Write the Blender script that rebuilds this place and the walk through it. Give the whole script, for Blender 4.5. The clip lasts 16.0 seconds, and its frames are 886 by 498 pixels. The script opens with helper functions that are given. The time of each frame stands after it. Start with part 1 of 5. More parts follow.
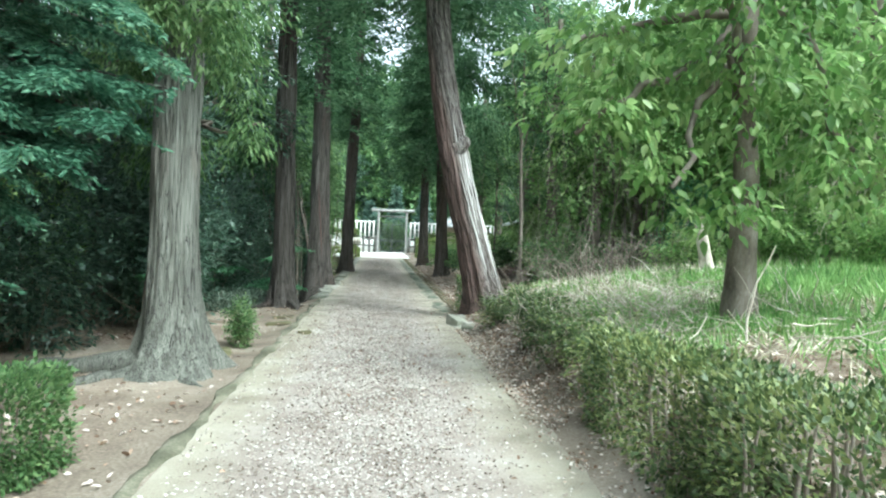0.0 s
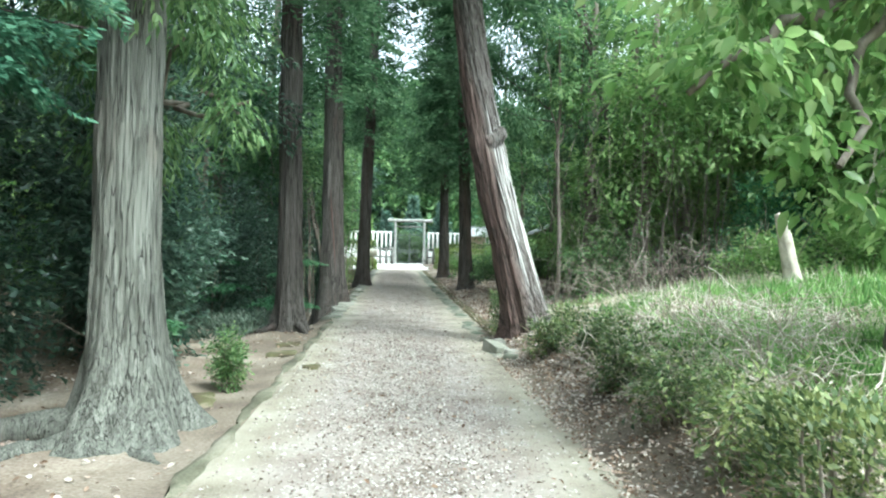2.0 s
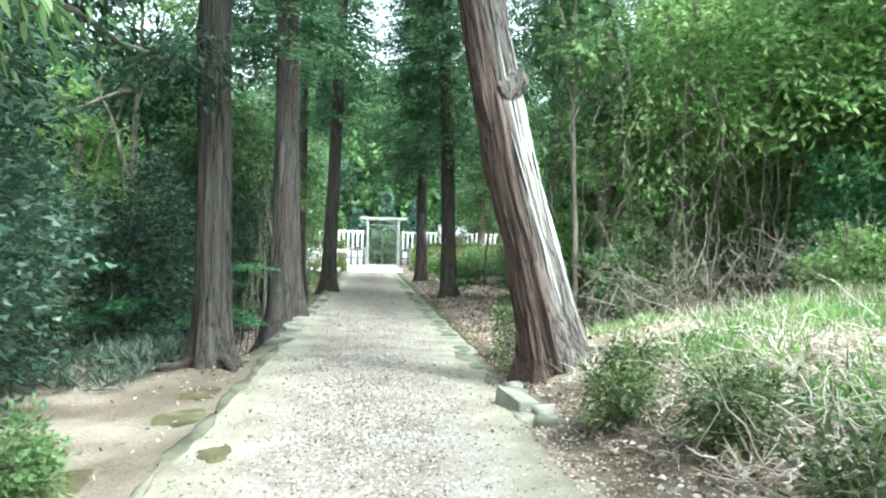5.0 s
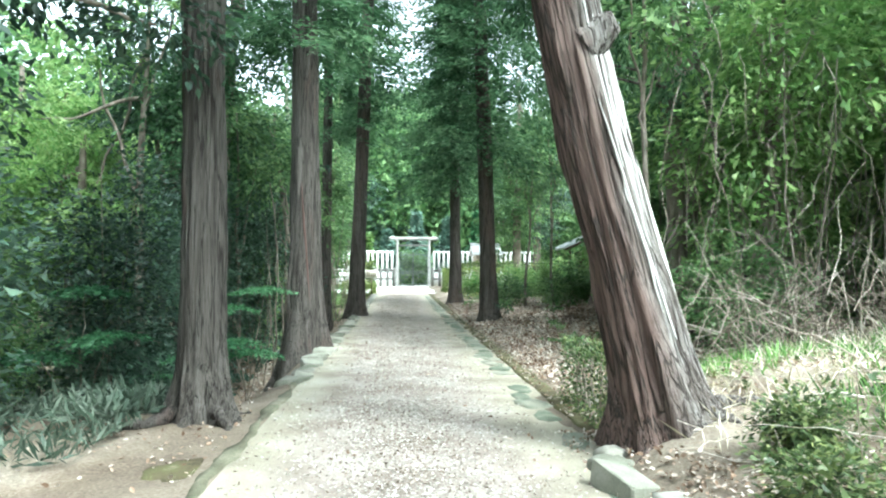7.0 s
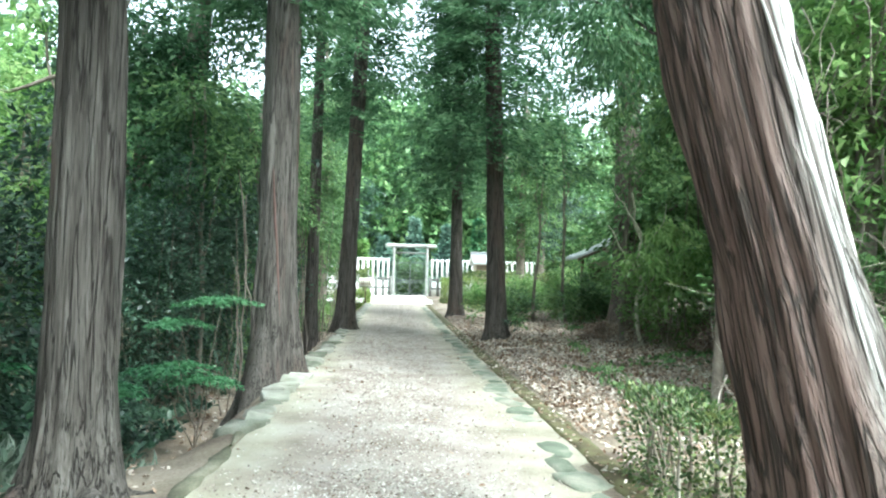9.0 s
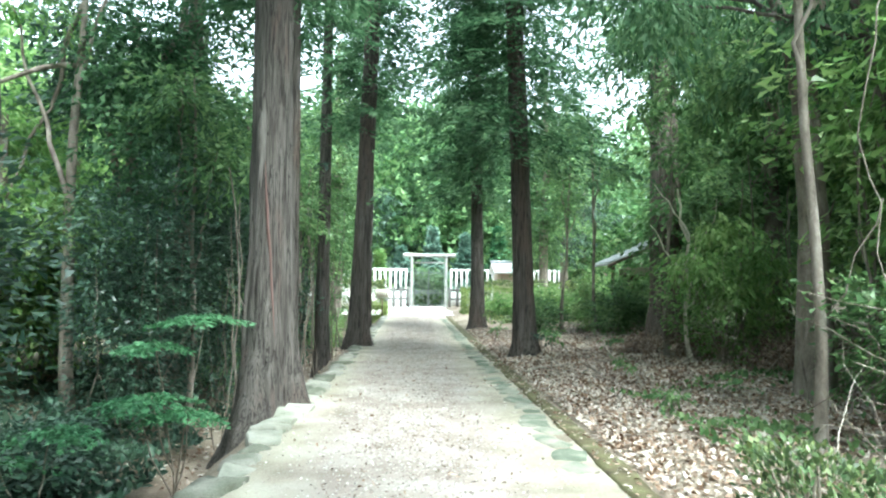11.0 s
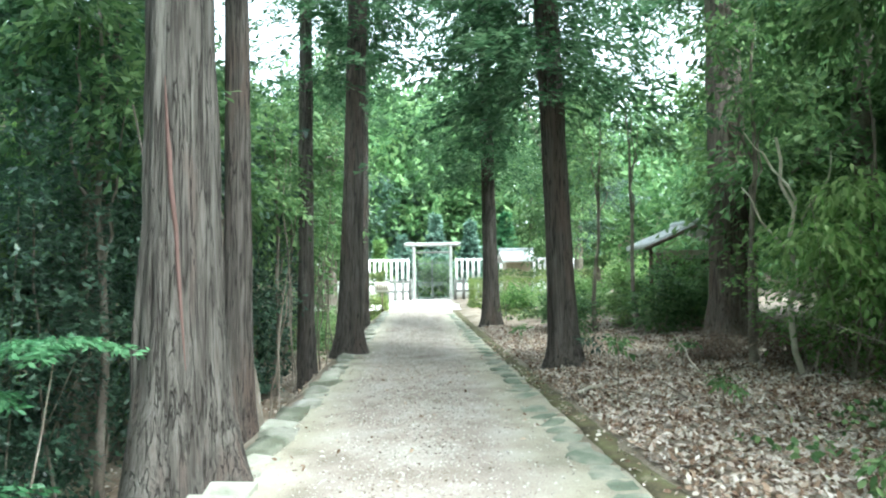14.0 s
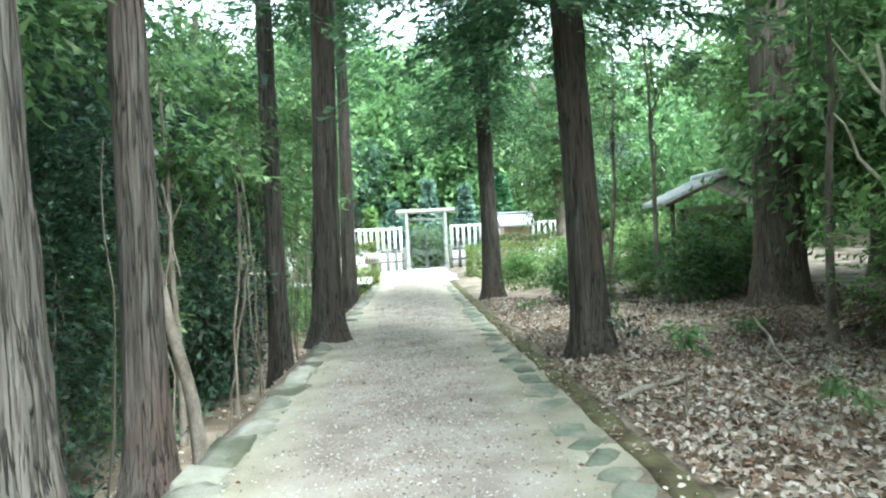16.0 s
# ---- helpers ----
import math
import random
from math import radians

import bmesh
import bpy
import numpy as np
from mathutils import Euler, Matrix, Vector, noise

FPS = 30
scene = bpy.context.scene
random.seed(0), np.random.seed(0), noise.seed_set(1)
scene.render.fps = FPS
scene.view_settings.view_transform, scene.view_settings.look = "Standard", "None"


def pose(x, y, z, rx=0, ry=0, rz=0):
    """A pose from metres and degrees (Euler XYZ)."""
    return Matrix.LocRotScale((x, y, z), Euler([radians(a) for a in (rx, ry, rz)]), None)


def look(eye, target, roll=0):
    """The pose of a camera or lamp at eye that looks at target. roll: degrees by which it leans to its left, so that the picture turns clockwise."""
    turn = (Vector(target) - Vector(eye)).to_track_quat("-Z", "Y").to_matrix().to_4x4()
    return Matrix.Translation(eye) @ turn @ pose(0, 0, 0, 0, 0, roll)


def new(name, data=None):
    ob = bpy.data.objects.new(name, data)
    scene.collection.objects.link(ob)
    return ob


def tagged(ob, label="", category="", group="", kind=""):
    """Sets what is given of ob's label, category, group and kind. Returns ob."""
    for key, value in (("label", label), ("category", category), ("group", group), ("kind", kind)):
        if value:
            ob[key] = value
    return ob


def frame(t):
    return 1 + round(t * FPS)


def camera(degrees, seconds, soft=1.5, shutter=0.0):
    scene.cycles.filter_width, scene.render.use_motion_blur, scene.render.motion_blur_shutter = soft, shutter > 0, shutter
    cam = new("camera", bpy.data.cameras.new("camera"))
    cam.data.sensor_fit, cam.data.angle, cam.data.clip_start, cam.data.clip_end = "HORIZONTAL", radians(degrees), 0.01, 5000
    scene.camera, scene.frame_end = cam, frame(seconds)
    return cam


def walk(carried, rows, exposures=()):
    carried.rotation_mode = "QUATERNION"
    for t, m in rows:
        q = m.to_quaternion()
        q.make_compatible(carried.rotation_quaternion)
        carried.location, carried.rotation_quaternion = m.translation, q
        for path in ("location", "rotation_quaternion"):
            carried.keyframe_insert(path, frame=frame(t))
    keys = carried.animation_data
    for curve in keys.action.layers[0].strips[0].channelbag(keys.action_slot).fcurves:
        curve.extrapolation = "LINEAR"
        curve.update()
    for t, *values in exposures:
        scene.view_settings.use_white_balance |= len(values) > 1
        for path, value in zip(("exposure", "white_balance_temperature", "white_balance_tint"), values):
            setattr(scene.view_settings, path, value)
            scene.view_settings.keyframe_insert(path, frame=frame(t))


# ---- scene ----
import itertools
cam = camera(67.0, 16.0, soft=2.1)
PATH = [
    (0, (-0.303, -1.055, 1.526), (-0.116, 0.936, 1.498), 2.2),
    (0.5, (-0.274, -0.556, 1.505), (-0.096, 1.435, 1.444), 2.6),
    (1, (-0.381, -0.041, 1.513), (-0.207, 1.95, 1.438), 2.7),
    (1.5, (-0.37, 0.447, 1.525), (-0.145, 2.434, 1.5), 2.3),
    (2, (-0.391, 0.971, 1.516), (-0.253, 2.967, 1.517), 1.3),
    (2.5, (-0.385, 1.488, 1.521), (-0.187, 3.478, 1.538), 1.2),
    (3, (-0.359, 2.089, 1.53), (-0.15, 4.078, 1.559), 0.8),
    (3.5, (-0.404, 2.652, 1.527), (-0.172, 4.638, 1.59), 1.4),
    (4, (-0.349, 3.294, 1.526), (-0.123, 5.28, 1.613), 0.9),
    (4.5, (-0.419, 3.861, 1.526), (-0.192, 5.847, 1.593), 1.4),
    (5, (-0.341, 4.467, 1.517), (-0.123, 6.455, 1.521), 1.3),
    (5.2, (-0.379, 4.699, 1.489), (-0.179, 6.689, 1.478), 1.6),
    (7.3, (-0.383, 6.808, 1.464), (-0.255, 8.803, 1.532), 0.3),
    (7.5, (-0.534, 7.04, 1.488), (-0.362, 9.032, 1.553), -0.1),
    (8, (-0.419, 7.649, 1.458), (-0.239, 9.639, 1.54), -0.5),
    (8.5, (-0.434, 8.257, 1.418), (-0.25, 10.246, 1.522), 0.6),
    (8.7, (-0.326, 8.515, 1.458), (-0.18, 10.508, 1.547), 1.6),
    (10.8, (-0.312, 10.147, 1.483), (-0.218, 12.14, 1.619), 0.7),
    (11, (-0.275, 10.372, 1.482), (-0.193, 12.366, 1.602), 0.6),
    (11.5, (-0.265, 10.978, 1.471), (-0.302, 12.978, 1.488), 0.4),
    (12, (-0.295, 11.544, 1.478), (-0.168, 13.54, 1.478), 0.8),
    (12.5, (-0.319, 12.102, 1.485), (-0.279, 14.102, 1.511), 0.5),
    (13, (-0.341, 12.619, 1.49), (-0.296, 14.618, 1.525), 0.4),
    (13.5, (-0.284, 13.194, 1.49), (-0.215, 15.191, 1.574), -0.3),
    (14, (-0.301, 13.733, 1.509), (-0.224, 15.73, 1.602), -0.7),
    (14.5, (-0.198, 14.328, 1.482), (-0.106, 16.326, 1.537), -2.2),
    (15, (-0.22, 14.905, 1.498), (-0.156, 16.904, 1.478), -3.2),
    (15.5, (-0.118, 15.532, 1.486), (-0.059, 17.531, 1.463), -3.0),
    (16, (-0.178, 16.038, 1.564), (-0.089, 18.036, 1.558), -2.8),
]
walk(cam, [(t, look(eye, target, roll)) for t, eye, target, roll in PATH],
     exposures=[(0.0, 0.62, 5600, -4), (3.0, 0.95, 5600, -4), (5.0, 1.2, 5600, -4), (8.5, 1.42, 5600, -4), (11.0, 1.58, 5600, -4), (16.0, 1.55, 5600, -4)])

# ---- sky and sun ----
SUN_EL, SUN_AZ = radians(54), radians(140)
world = bpy.data.worlds.new("sky")
scene.world = world
world.use_nodes = True
wn, wl = world.node_tree.nodes, world.node_tree.links
wn.clear()
w_out, w_bg, w_sky = wn.new("ShaderNodeOutputWorld"), wn.new("ShaderNodeBackground"), wn.new("ShaderNodeTexSky")
w_sky.sky_type, w_sky.sun_disc = "NISHITA", False
w_sky.sun_elevation, w_sky.sun_rotation = SUN_EL, SUN_AZ
w_sky.dust_density, w_sky.air_density, w_sky.ozone_density = 4.0, 1.0, 0.6
w_bg.inputs["Strength"].default_value = 0.15
w_haze = wn.new("ShaderNodeHueSaturation")
w_haze.inputs["Saturation"].default_value, w_haze.inputs["Value"].default_value = 0.2, 2.7
wl.new(w_sky.outputs[0], w_haze.inputs["Color"])
wl.new(w_haze.outputs[0], w_bg.inputs[0])
wl.new(w_bg.outputs[0], w_out.inputs[0])
sun = new("sun", bpy.data.lights.new("sun", "SUN"))
sun.data.energy, sun.data.angle, sun.data.color = 1.6, radians(12), (1.0, 0.95, 0.86)
sun.matrix_world = look((20 * math.sin(SUN_AZ), 20 * math.cos(SUN_AZ), 20 * math.tan(SUN_EL)), (0, 0, 0))


# ---- materials ----
def shader(name, stops, scale=4.0, detail=6.0, stretch=(1, 1, 1), rough=0.85, bump=0.3, fine=60.0, fine_amount=0.35,
           island=0.0, per_object=0.0, through_light=0.0, gloss=0.3, metal=0.0, bump_distance=0.01, zone=None, lean=0.0):
    """A surface of noise-mixed colours at two scales, with relief; leaves let light through."""
    m = bpy.data.materials.new(name)
    m.use_nodes = True
    n, l = m.node_tree.nodes, m.node_tree.links
    n.clear()
    out, bsdf = n.new("ShaderNodeOutputMaterial"), n.new("ShaderNodeBsdfPrincipled")
    geo, mapping = n.new("ShaderNodeNewGeometry"), n.new("ShaderNodeMapping")
    # the grain runs along the trunk, which may lean
    mapping.vector_type = "TEXTURE"
    mapping.inputs["Scale"].default_value = [1 / k for k in stretch]
    mapping.inputs["Rotation"].default_value = (0, radians(lean), 0)
    l.new(geo.outputs["Position"], mapping.inputs["Vector"])
    big, small, ramp = n.new("ShaderNodeTexNoise"), n.new("ShaderNodeTexNoise"), n.new("ShaderNodeValToRGB")
    big.inputs["Scale"].default_value, big.inputs["Detail"].default_value = scale, detail
    small.inputs["Scale"].default_value, small.inputs["Detail"].default_value = fine, 3.0
    for tex in (big, small):
        l.new(mapping.outputs[0], tex.inputs["Vector"])
    mix = n.new("ShaderNodeMath")
    mix.operation = "MULTIPLY_ADD"
    l.new(small.outputs["Fac"], mix.inputs[0])
    mix.inputs[1].default_value = fine_amount
    l.new(big.outputs["Fac"], mix.inputs[2])
    value = mix.outputs[0]
    shift = 0.5 * fine_amount
    for amount, node, socket in ((island, geo, "Random Per Island"), (per_object, n.new("ShaderNodeObjectInfo"), "Random")):
        if amount:
            add = n.new("ShaderNodeMath")
            add.operation = "MULTIPLY_ADD"
            l.new(node.outputs[socket], add.inputs[0])
            add.inputs[1].default_value = amount
            l.new(value, add.inputs[2])
            value, shift = add.outputs[0], shift + 0.5 * amount
    centre = n.new("ShaderNodeMath")
    centre.operation = "SUBTRACT"
    l.new(value, centre.inputs[0])
    centre.inputs[1].default_value = shift
    l.new(centre.outputs[0], ramp.inputs["Fac"])
    ramp.color_ramp.elements[0].position, ramp.color_ramp.elements[1].position = stops[0][0], stops[-1][0]
    ramp.color_ramp.elements[0].color, ramp.color_ramp.elements[1].color = (*stops[0][1], 1), (*stops[-1][1], 1)
    for at, colour in stops[1:-1]:
        ramp.color_ramp.elements.new(at).color = (*colour, 1)
    colour_out = ramp.outputs[0]
    if zone:
        # a second soil beyond a distance from the path's middle line
        middle, near_edge, far_edge, wobble, other = zone
        split, away, spread, ramp2, blend = (n.new("ShaderNode" + k) for k in ("SeparateXYZ", "Math", "Math", "ValToRGB", "Mix"))
        l.new(geo.outputs["Position"], split.inputs[0])
        away.operation, spread.operation = "SUBTRACT", "ABSOLUTE"
        l.new(split.outputs["X"], away.inputs[0])
        away.inputs[1].default_value = middle
        l.new(away.outputs[0], spread.inputs[0])
        wide, sum_, reach = n.new("ShaderNodeTexNoise"), n.new("ShaderNodeMath"), n.new("ShaderNodeMapRange")
        wide.inputs["Scale"].default_value, wide.inputs["Detail"].default_value = 1.3, 7
        l.new(geo.outputs["Position"], wide.inputs["Vector"])
        sum_.operation = "MULTIPLY_ADD"
        l.new(wide.outputs["Fac"], sum_.inputs[0])
        sum_.inputs[1].default_value = wobble
        l.new(spread.outputs[0], sum_.inputs[2])
        l.new(sum_.outputs[0], reach.inputs["Value"])
        reach.inputs["From Min"].default_value, reach.inputs["From Max"].default_value = near_edge + wobble / 2, far_edge + wobble / 2
        l.new(centre.outputs[0], ramp2.inputs["Fac"])
        ramp2.color_ramp.elements[0].position, ramp2.color_ramp.elements[1].position = other[0][0], other[-1][0]
        ramp2.color_ramp.elements[0].color, ramp2.color_ramp.elements[1].color = (*other[0][1], 1), (*other[-1][1], 1)
        for at, colour in other[1:-1]:
            ramp2.color_ramp.elements.new(at).color = (*colour, 1)
        blend.data_type = "RGBA"
        l.new(reach.outputs[0], blend.inputs["Factor"])
        l.new(ramp.outputs[0], blend.inputs[6])
        l.new(ramp2.outputs[0], blend.inputs[7])
        colour_out = blend.outputs[2]
    l.new(colour_out, bsdf.inputs["Base Color"])
    bsdf.inputs["Roughness"].default_value, bsdf.inputs["Metallic"].default_value = rough, metal
    bsdf.inputs["Specular IOR Level"].default_value = gloss
    if bump:
        relief = n.new("ShaderNodeBump")
        relief.inputs["Strength"].default_value, relief.inputs["Distance"].default_value = bump, bump_distance
        l.new(mix.outputs[0], relief.inputs["Height"])
        l.new(relief.outputs[0], bsdf.inputs["Normal"])
    if through_light:
        trans, both = n.new("ShaderNodeBsdfTranslucent"), n.new("ShaderNodeMixShader")
        l.new(ramp.outputs[0], trans.inputs["Color"])
        both.inputs[0].default_value = through_light
        l.new(bsdf.outputs[0], both.inputs[1])
        l.new(trans.outputs[0], both.inputs[2])
        l.new(both.outputs[0], out.inputs[0])
    else:
        l.new(bsdf.outputs[0], out.inputs[0])
    return m


def leaf_shader(name, dark, mid, light, rough=0.45, passing=0.35, gloss=0.4):
    return shader(name, [(0.2, dark), (0.5, mid), (0.8, light)], scale=0.7, detail=2, rough=rough, bump=0, fine=5, fine_amount=0.3,
                  island=0.55, through_light=passing, gloss=gloss)


def bark_shader(name, dark, mid, light, inner, inner_share=0.4, lean=0.0, across=None, crack=0.035):
    """Fibrous cedar bark: long plates, narrow dark fissures, fine threads and redder inner bark showing in patches."""
    m = bpy.data.materials.new(name)
    m.use_nodes = True
    n, l = m.node_tree.nodes, m.node_tree.links
    n.clear()
    out, bsdf, geo = n.new("ShaderNodeOutputMaterial"), n.new("ShaderNodeBsdfPrincipled"), n.new("ShaderNodeNewGeometry")

    def grain(wide, tall, detail, bend=0.0):
        at, tex = n.new("ShaderNodeMapping"), n.new("ShaderNodeTexNoise")
        at.vector_type = "TEXTURE"
        at.inputs["Scale"].default_value = (1 / wide, 1 / wide, 1 / tall)
        at.inputs["Rotation"].default_value = (0, radians(lean), 0)
        l.new(geo.outputs["Position"], at.inputs["Vector"])
        l.new(at.outputs[0], tex.inputs["Vector"])
        tex.inputs["Scale"].default_value, tex.inputs["Detail"].default_value, tex.inputs["Distortion"].default_value = 1.0, detail, bend
        return tex.outputs["Fac"]

    def calc(kind, a, b, c=None):
        node = n.new("ShaderNodeMath")
        node.operation = kind
        for k, v in enumerate((a, b, c)):
            if v is None:
                continue
            if isinstance(v, float):
                node.inputs[k].default_value = v
            else:
                l.new(v, node.inputs[k])
        return node.outputs[0]

    def spread(value, low, high):
        node = n.new("ShaderNodeMapRange")
        node.interpolation_type = "SMOOTHSTEP"
        l.new(value, node.inputs["Value"])
        node.inputs["From Min"].default_value, node.inputs["From Max"].default_value = low, high
        return node.outputs[0]

    def tint(factor, a, b, kind="MIX"):
        node = n.new("ShaderNodeMix")
        node.data_type, node.blend_type = "RGBA", kind
        if isinstance(factor, float):
            node.inputs["Factor"].default_value = factor
        else:
            l.new(factor, node.inputs["Factor"])
        for socket, v in ((6, a), (7, b)):
            if isinstance(v, tuple):
                node.inputs[socket].default_value = (*v, 1)
            else:
                l.new(v, node.inputs[socket])
        return node.outputs[2]

    plates, threads, patches = grain(11, 0.9, 4, 0.4), grain(75, 2.6, 3, 0.3), grain(1.6, 0.55, 4, 0.5)
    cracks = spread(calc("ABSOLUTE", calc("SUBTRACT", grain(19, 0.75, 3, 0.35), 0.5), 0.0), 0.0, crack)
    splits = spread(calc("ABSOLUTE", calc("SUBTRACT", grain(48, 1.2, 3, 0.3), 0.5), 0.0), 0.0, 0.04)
    tone = calc("MULTIPLY_ADD", threads, 0.55, calc("MULTIPLY", plates, 0.6))
    ramp = n.new("ShaderNodeValToRGB")
    ramp.color_ramp.elements[0].position, ramp.color_ramp.elements[1].position = 0.4, 0.76
    ramp.color_ramp.elements[0].color, ramp.color_ramp.elements[1].color = (*dark, 1), (*light, 1)
    ramp.color_ramp.elements.new(0.57).color = (*mid, 1)
    l.new(tone, ramp.inputs["Fac"])
    bare = spread(calc("MULTIPLY_ADD", plates, 0.35, patches), 0.8 - inner_share * 0.5, 0.92 - inner_share * 0.5)
    if across:
        # inner bark lies open on one flank
        middle, width = across
        split, at = n.new("ShaderNodeSeparateXYZ"), n.new("ShaderNodeMapping")
        at.vector_type = "TEXTURE"
        at.inputs["Rotation"].default_value = (0, radians(lean), 0)
        l.new(geo.outputs["Position"], at.inputs["Vector"])
        l.new(at.outputs[0], split.inputs[0])
        flank = calc("MULTIPLY_ADD", patches, 0.45, calc("SUBTRACT", middle - 0.22, split.outputs["X"]))
        bare = spread(flank, -width * 0.5, width * 0.5)
    colour = tint(calc("MULTIPLY", bare, 0.75), ramp.outputs[0], inner)
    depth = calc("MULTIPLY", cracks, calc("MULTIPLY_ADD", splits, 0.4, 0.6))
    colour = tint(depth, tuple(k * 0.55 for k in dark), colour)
    l.new(colour, bsdf.inputs["Base Color"])
    bsdf.inputs["Roughness"].default_value, bsdf.inputs["Specular IOR Level"].default_value = 0.9, 0.15
    relief = n.new("ShaderNodeBump")
    relief.inputs["Strength"].default_value, relief.inputs["Distance"].default_value = 0.9, 0.02
    l.new(calc("MULTIPLY_ADD", tone, 0.5, depth), relief.inputs["Height"])
    l.new(relief.outputs[0], bsdf.inputs["Normal"])
    l.new(bsdf.outputs[0], out.inputs[0])
    return m


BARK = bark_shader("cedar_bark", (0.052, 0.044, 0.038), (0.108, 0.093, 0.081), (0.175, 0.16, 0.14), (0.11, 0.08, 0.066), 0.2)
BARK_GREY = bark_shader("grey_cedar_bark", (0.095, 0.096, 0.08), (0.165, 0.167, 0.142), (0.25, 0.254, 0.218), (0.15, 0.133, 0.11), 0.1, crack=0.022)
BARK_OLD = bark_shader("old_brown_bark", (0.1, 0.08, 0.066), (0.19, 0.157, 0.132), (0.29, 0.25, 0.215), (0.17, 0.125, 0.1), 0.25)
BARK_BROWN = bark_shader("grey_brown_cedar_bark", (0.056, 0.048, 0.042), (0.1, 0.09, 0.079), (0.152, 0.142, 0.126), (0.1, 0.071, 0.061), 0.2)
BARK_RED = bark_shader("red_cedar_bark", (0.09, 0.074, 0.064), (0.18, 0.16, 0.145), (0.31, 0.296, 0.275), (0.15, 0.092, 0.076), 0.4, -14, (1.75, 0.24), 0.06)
BARK_SMOOTH = shader("smooth_bark", [(0.25, (0.09, 0.075, 0.06)), (0.55, (0.2, 0.17, 0.14)), (0.8, (0.32, 0.29, 0.25))], scale=6,
                     stretch=(1, 1, 0.5), rough=0.9, bump=0.5, fine=45, fine_amount=0.4, gloss=0.15)
TWIG = shader("dry_twig", [(0.25, (0.09, 0.07, 0.05)), (0.5, (0.21, 0.175, 0.14)), (0.8, (0.4, 0.36, 0.3))], scale=5, island=0.5, rough=0.9, bump=0.3)
STALK = shader("dry_stalk", [(0.2, (0.28, 0.22, 0.175)), (0.5, (0.5, 0.43, 0.36)), (0.8, (0.72, 0.66, 0.58))], scale=5, island=0.6, rough=0.85, bump=0.2)
PALE_WOOD = shader("bleached_wood", [(0.25, (0.3, 0.26, 0.2)), (0.55, (0.52, 0.47, 0.38)), (0.8, (0.68, 0.63, 0.54))], scale=7, rough=0.85, bump=0.5)
STONE = shader("mossy_stone", [(0.3, (0.095, 0.1, 0.07)), (0.48, (0.17, 0.17, 0.135)), (0.62, (0.245, 0.235, 0.198)), (0.8, (0.34, 0.33, 0.29))], scale=3.0,
               rough=0.9, bump=0.6, fine=70, per_object=0.35, gloss=0.2)
WHITE_STONE = shader("pale_granite", [(0.3, (0.5, 0.5, 0.47)), (0.5, (0.68, 0.68, 0.65)), (0.7, (0.78, 0.78, 0.75))], scale=2.5, rough=0.85, bump=0.25, fine=90)
TORII_STONE = shader("torii_granite", [(0.3, (0.2, 0.2, 0.185)), (0.5, (0.29, 0.29, 0.27)), (0.75, (0.37, 0.37, 0.345))], scale=3, rough=0.85, bump=0.25, fine=90)
GREY_STONE = shader("weathered_granite", [(0.3, (0.08, 0.08, 0.072)), (0.5, (0.135, 0.135, 0.124)), (0.75, (0.22, 0.22, 0.2))], scale=4, rough=0.9, bump=0.3, fine=80)
MOSS = shader("moss", [(0.3, (0.05, 0.042, 0.027)), (0.47, (0.098, 0.084, 0.05)), (0.58, (0.105, 0.105, 0.05)), (0.72, (0.2, 0.172, 0.12))], scale=3.5, rough=0.95, bump=0.8, fine=55, gloss=0.1)
IRON = shader("grey_painted_iron", [(0.3, (0.1, 0.115, 0.108)), (0.7, (0.2, 0.22, 0.21))], scale=8, rough=0.55, bump=0.1, metal=0.2)
ROOF = shader("pale_roof_tile", [(0.3, (0.45, 0.46, 0.46)), (0.7, (0.66, 0.67, 0.67))], scale=5, rough=0.6, bump=0.2, per_object=0.2)
PLASTER = shader("weathered_plaster", [(0.3, (0.36, 0.29, 0.22)), (0.7, (0.52, 0.44, 0.35))], scale=2.5, rough=0.9, bump=0.2)
DARK_WOOD = shader("dark_timber", [(0.3, (0.07, 0.05, 0.035)), (0.7, (0.17, 0.12, 0.085))], scale=6, stretch=(1, 1, 0.3), rough=0.8, bump=0.4)
SIGN = shader("pale_board", [(0.3, (0.5, 0.5, 0.4)), (0.7, (0.64, 0.63, 0.54))], scale=6, rough=0.7, bump=0.1)

SANDY = [(0.25, (0.165, 0.142, 0.108)), (0.45, (0.265, 0.24, 0.186)), (0.75, (0.375, 0.348, 0.28))]
SOIL = shader("forest_soil", [(0.25, (0.092, 0.072, 0.055)), (0.5, (0.185, 0.153, 0.118)), (0.75, (0.29, 0.255, 0.205))], scale=1.1, detail=9, rough=0.95, bump=0.9, fine=38,
              fine_amount=0.5, gloss=0.1, bump_distance=0.025,
              zone=(-0.3, 1.7, 3.0, 1.4, [(0.25, (0.11, 0.084, 0.06)), (0.45, (0.21, 0.165, 0.125)), (0.6, (0.31, 0.26, 0.205)), (0.8, (0.43, 0.38, 0.31))]))
SAND = shader("pale_sand", [(0.25, (0.17, 0.14, 0.117)), (0.5, (0.275, 0.238, 0.206)), (0.75, (0.365, 0.33, 0.295))], scale=1.6, detail=9, rough=0.95,
              bump=0.6, fine=85, fine_amount=0.5, gloss=0.1, bump_distance=0.012, zone=(-0.3, 0.7, 1.2, 0.6, SANDY))
# court gravel paler than the path: its sunlight is put into the colour
COURT = shader("sunlit_court_gravel", [(0.25, (0.5, 0.48, 0.43)), (0.5, (0.64, 0.62, 0.57)), (0.75, (0.74, 0.72, 0.67))], scale=2, detail=8, rough=0.95, bump=0.4, fine=60)
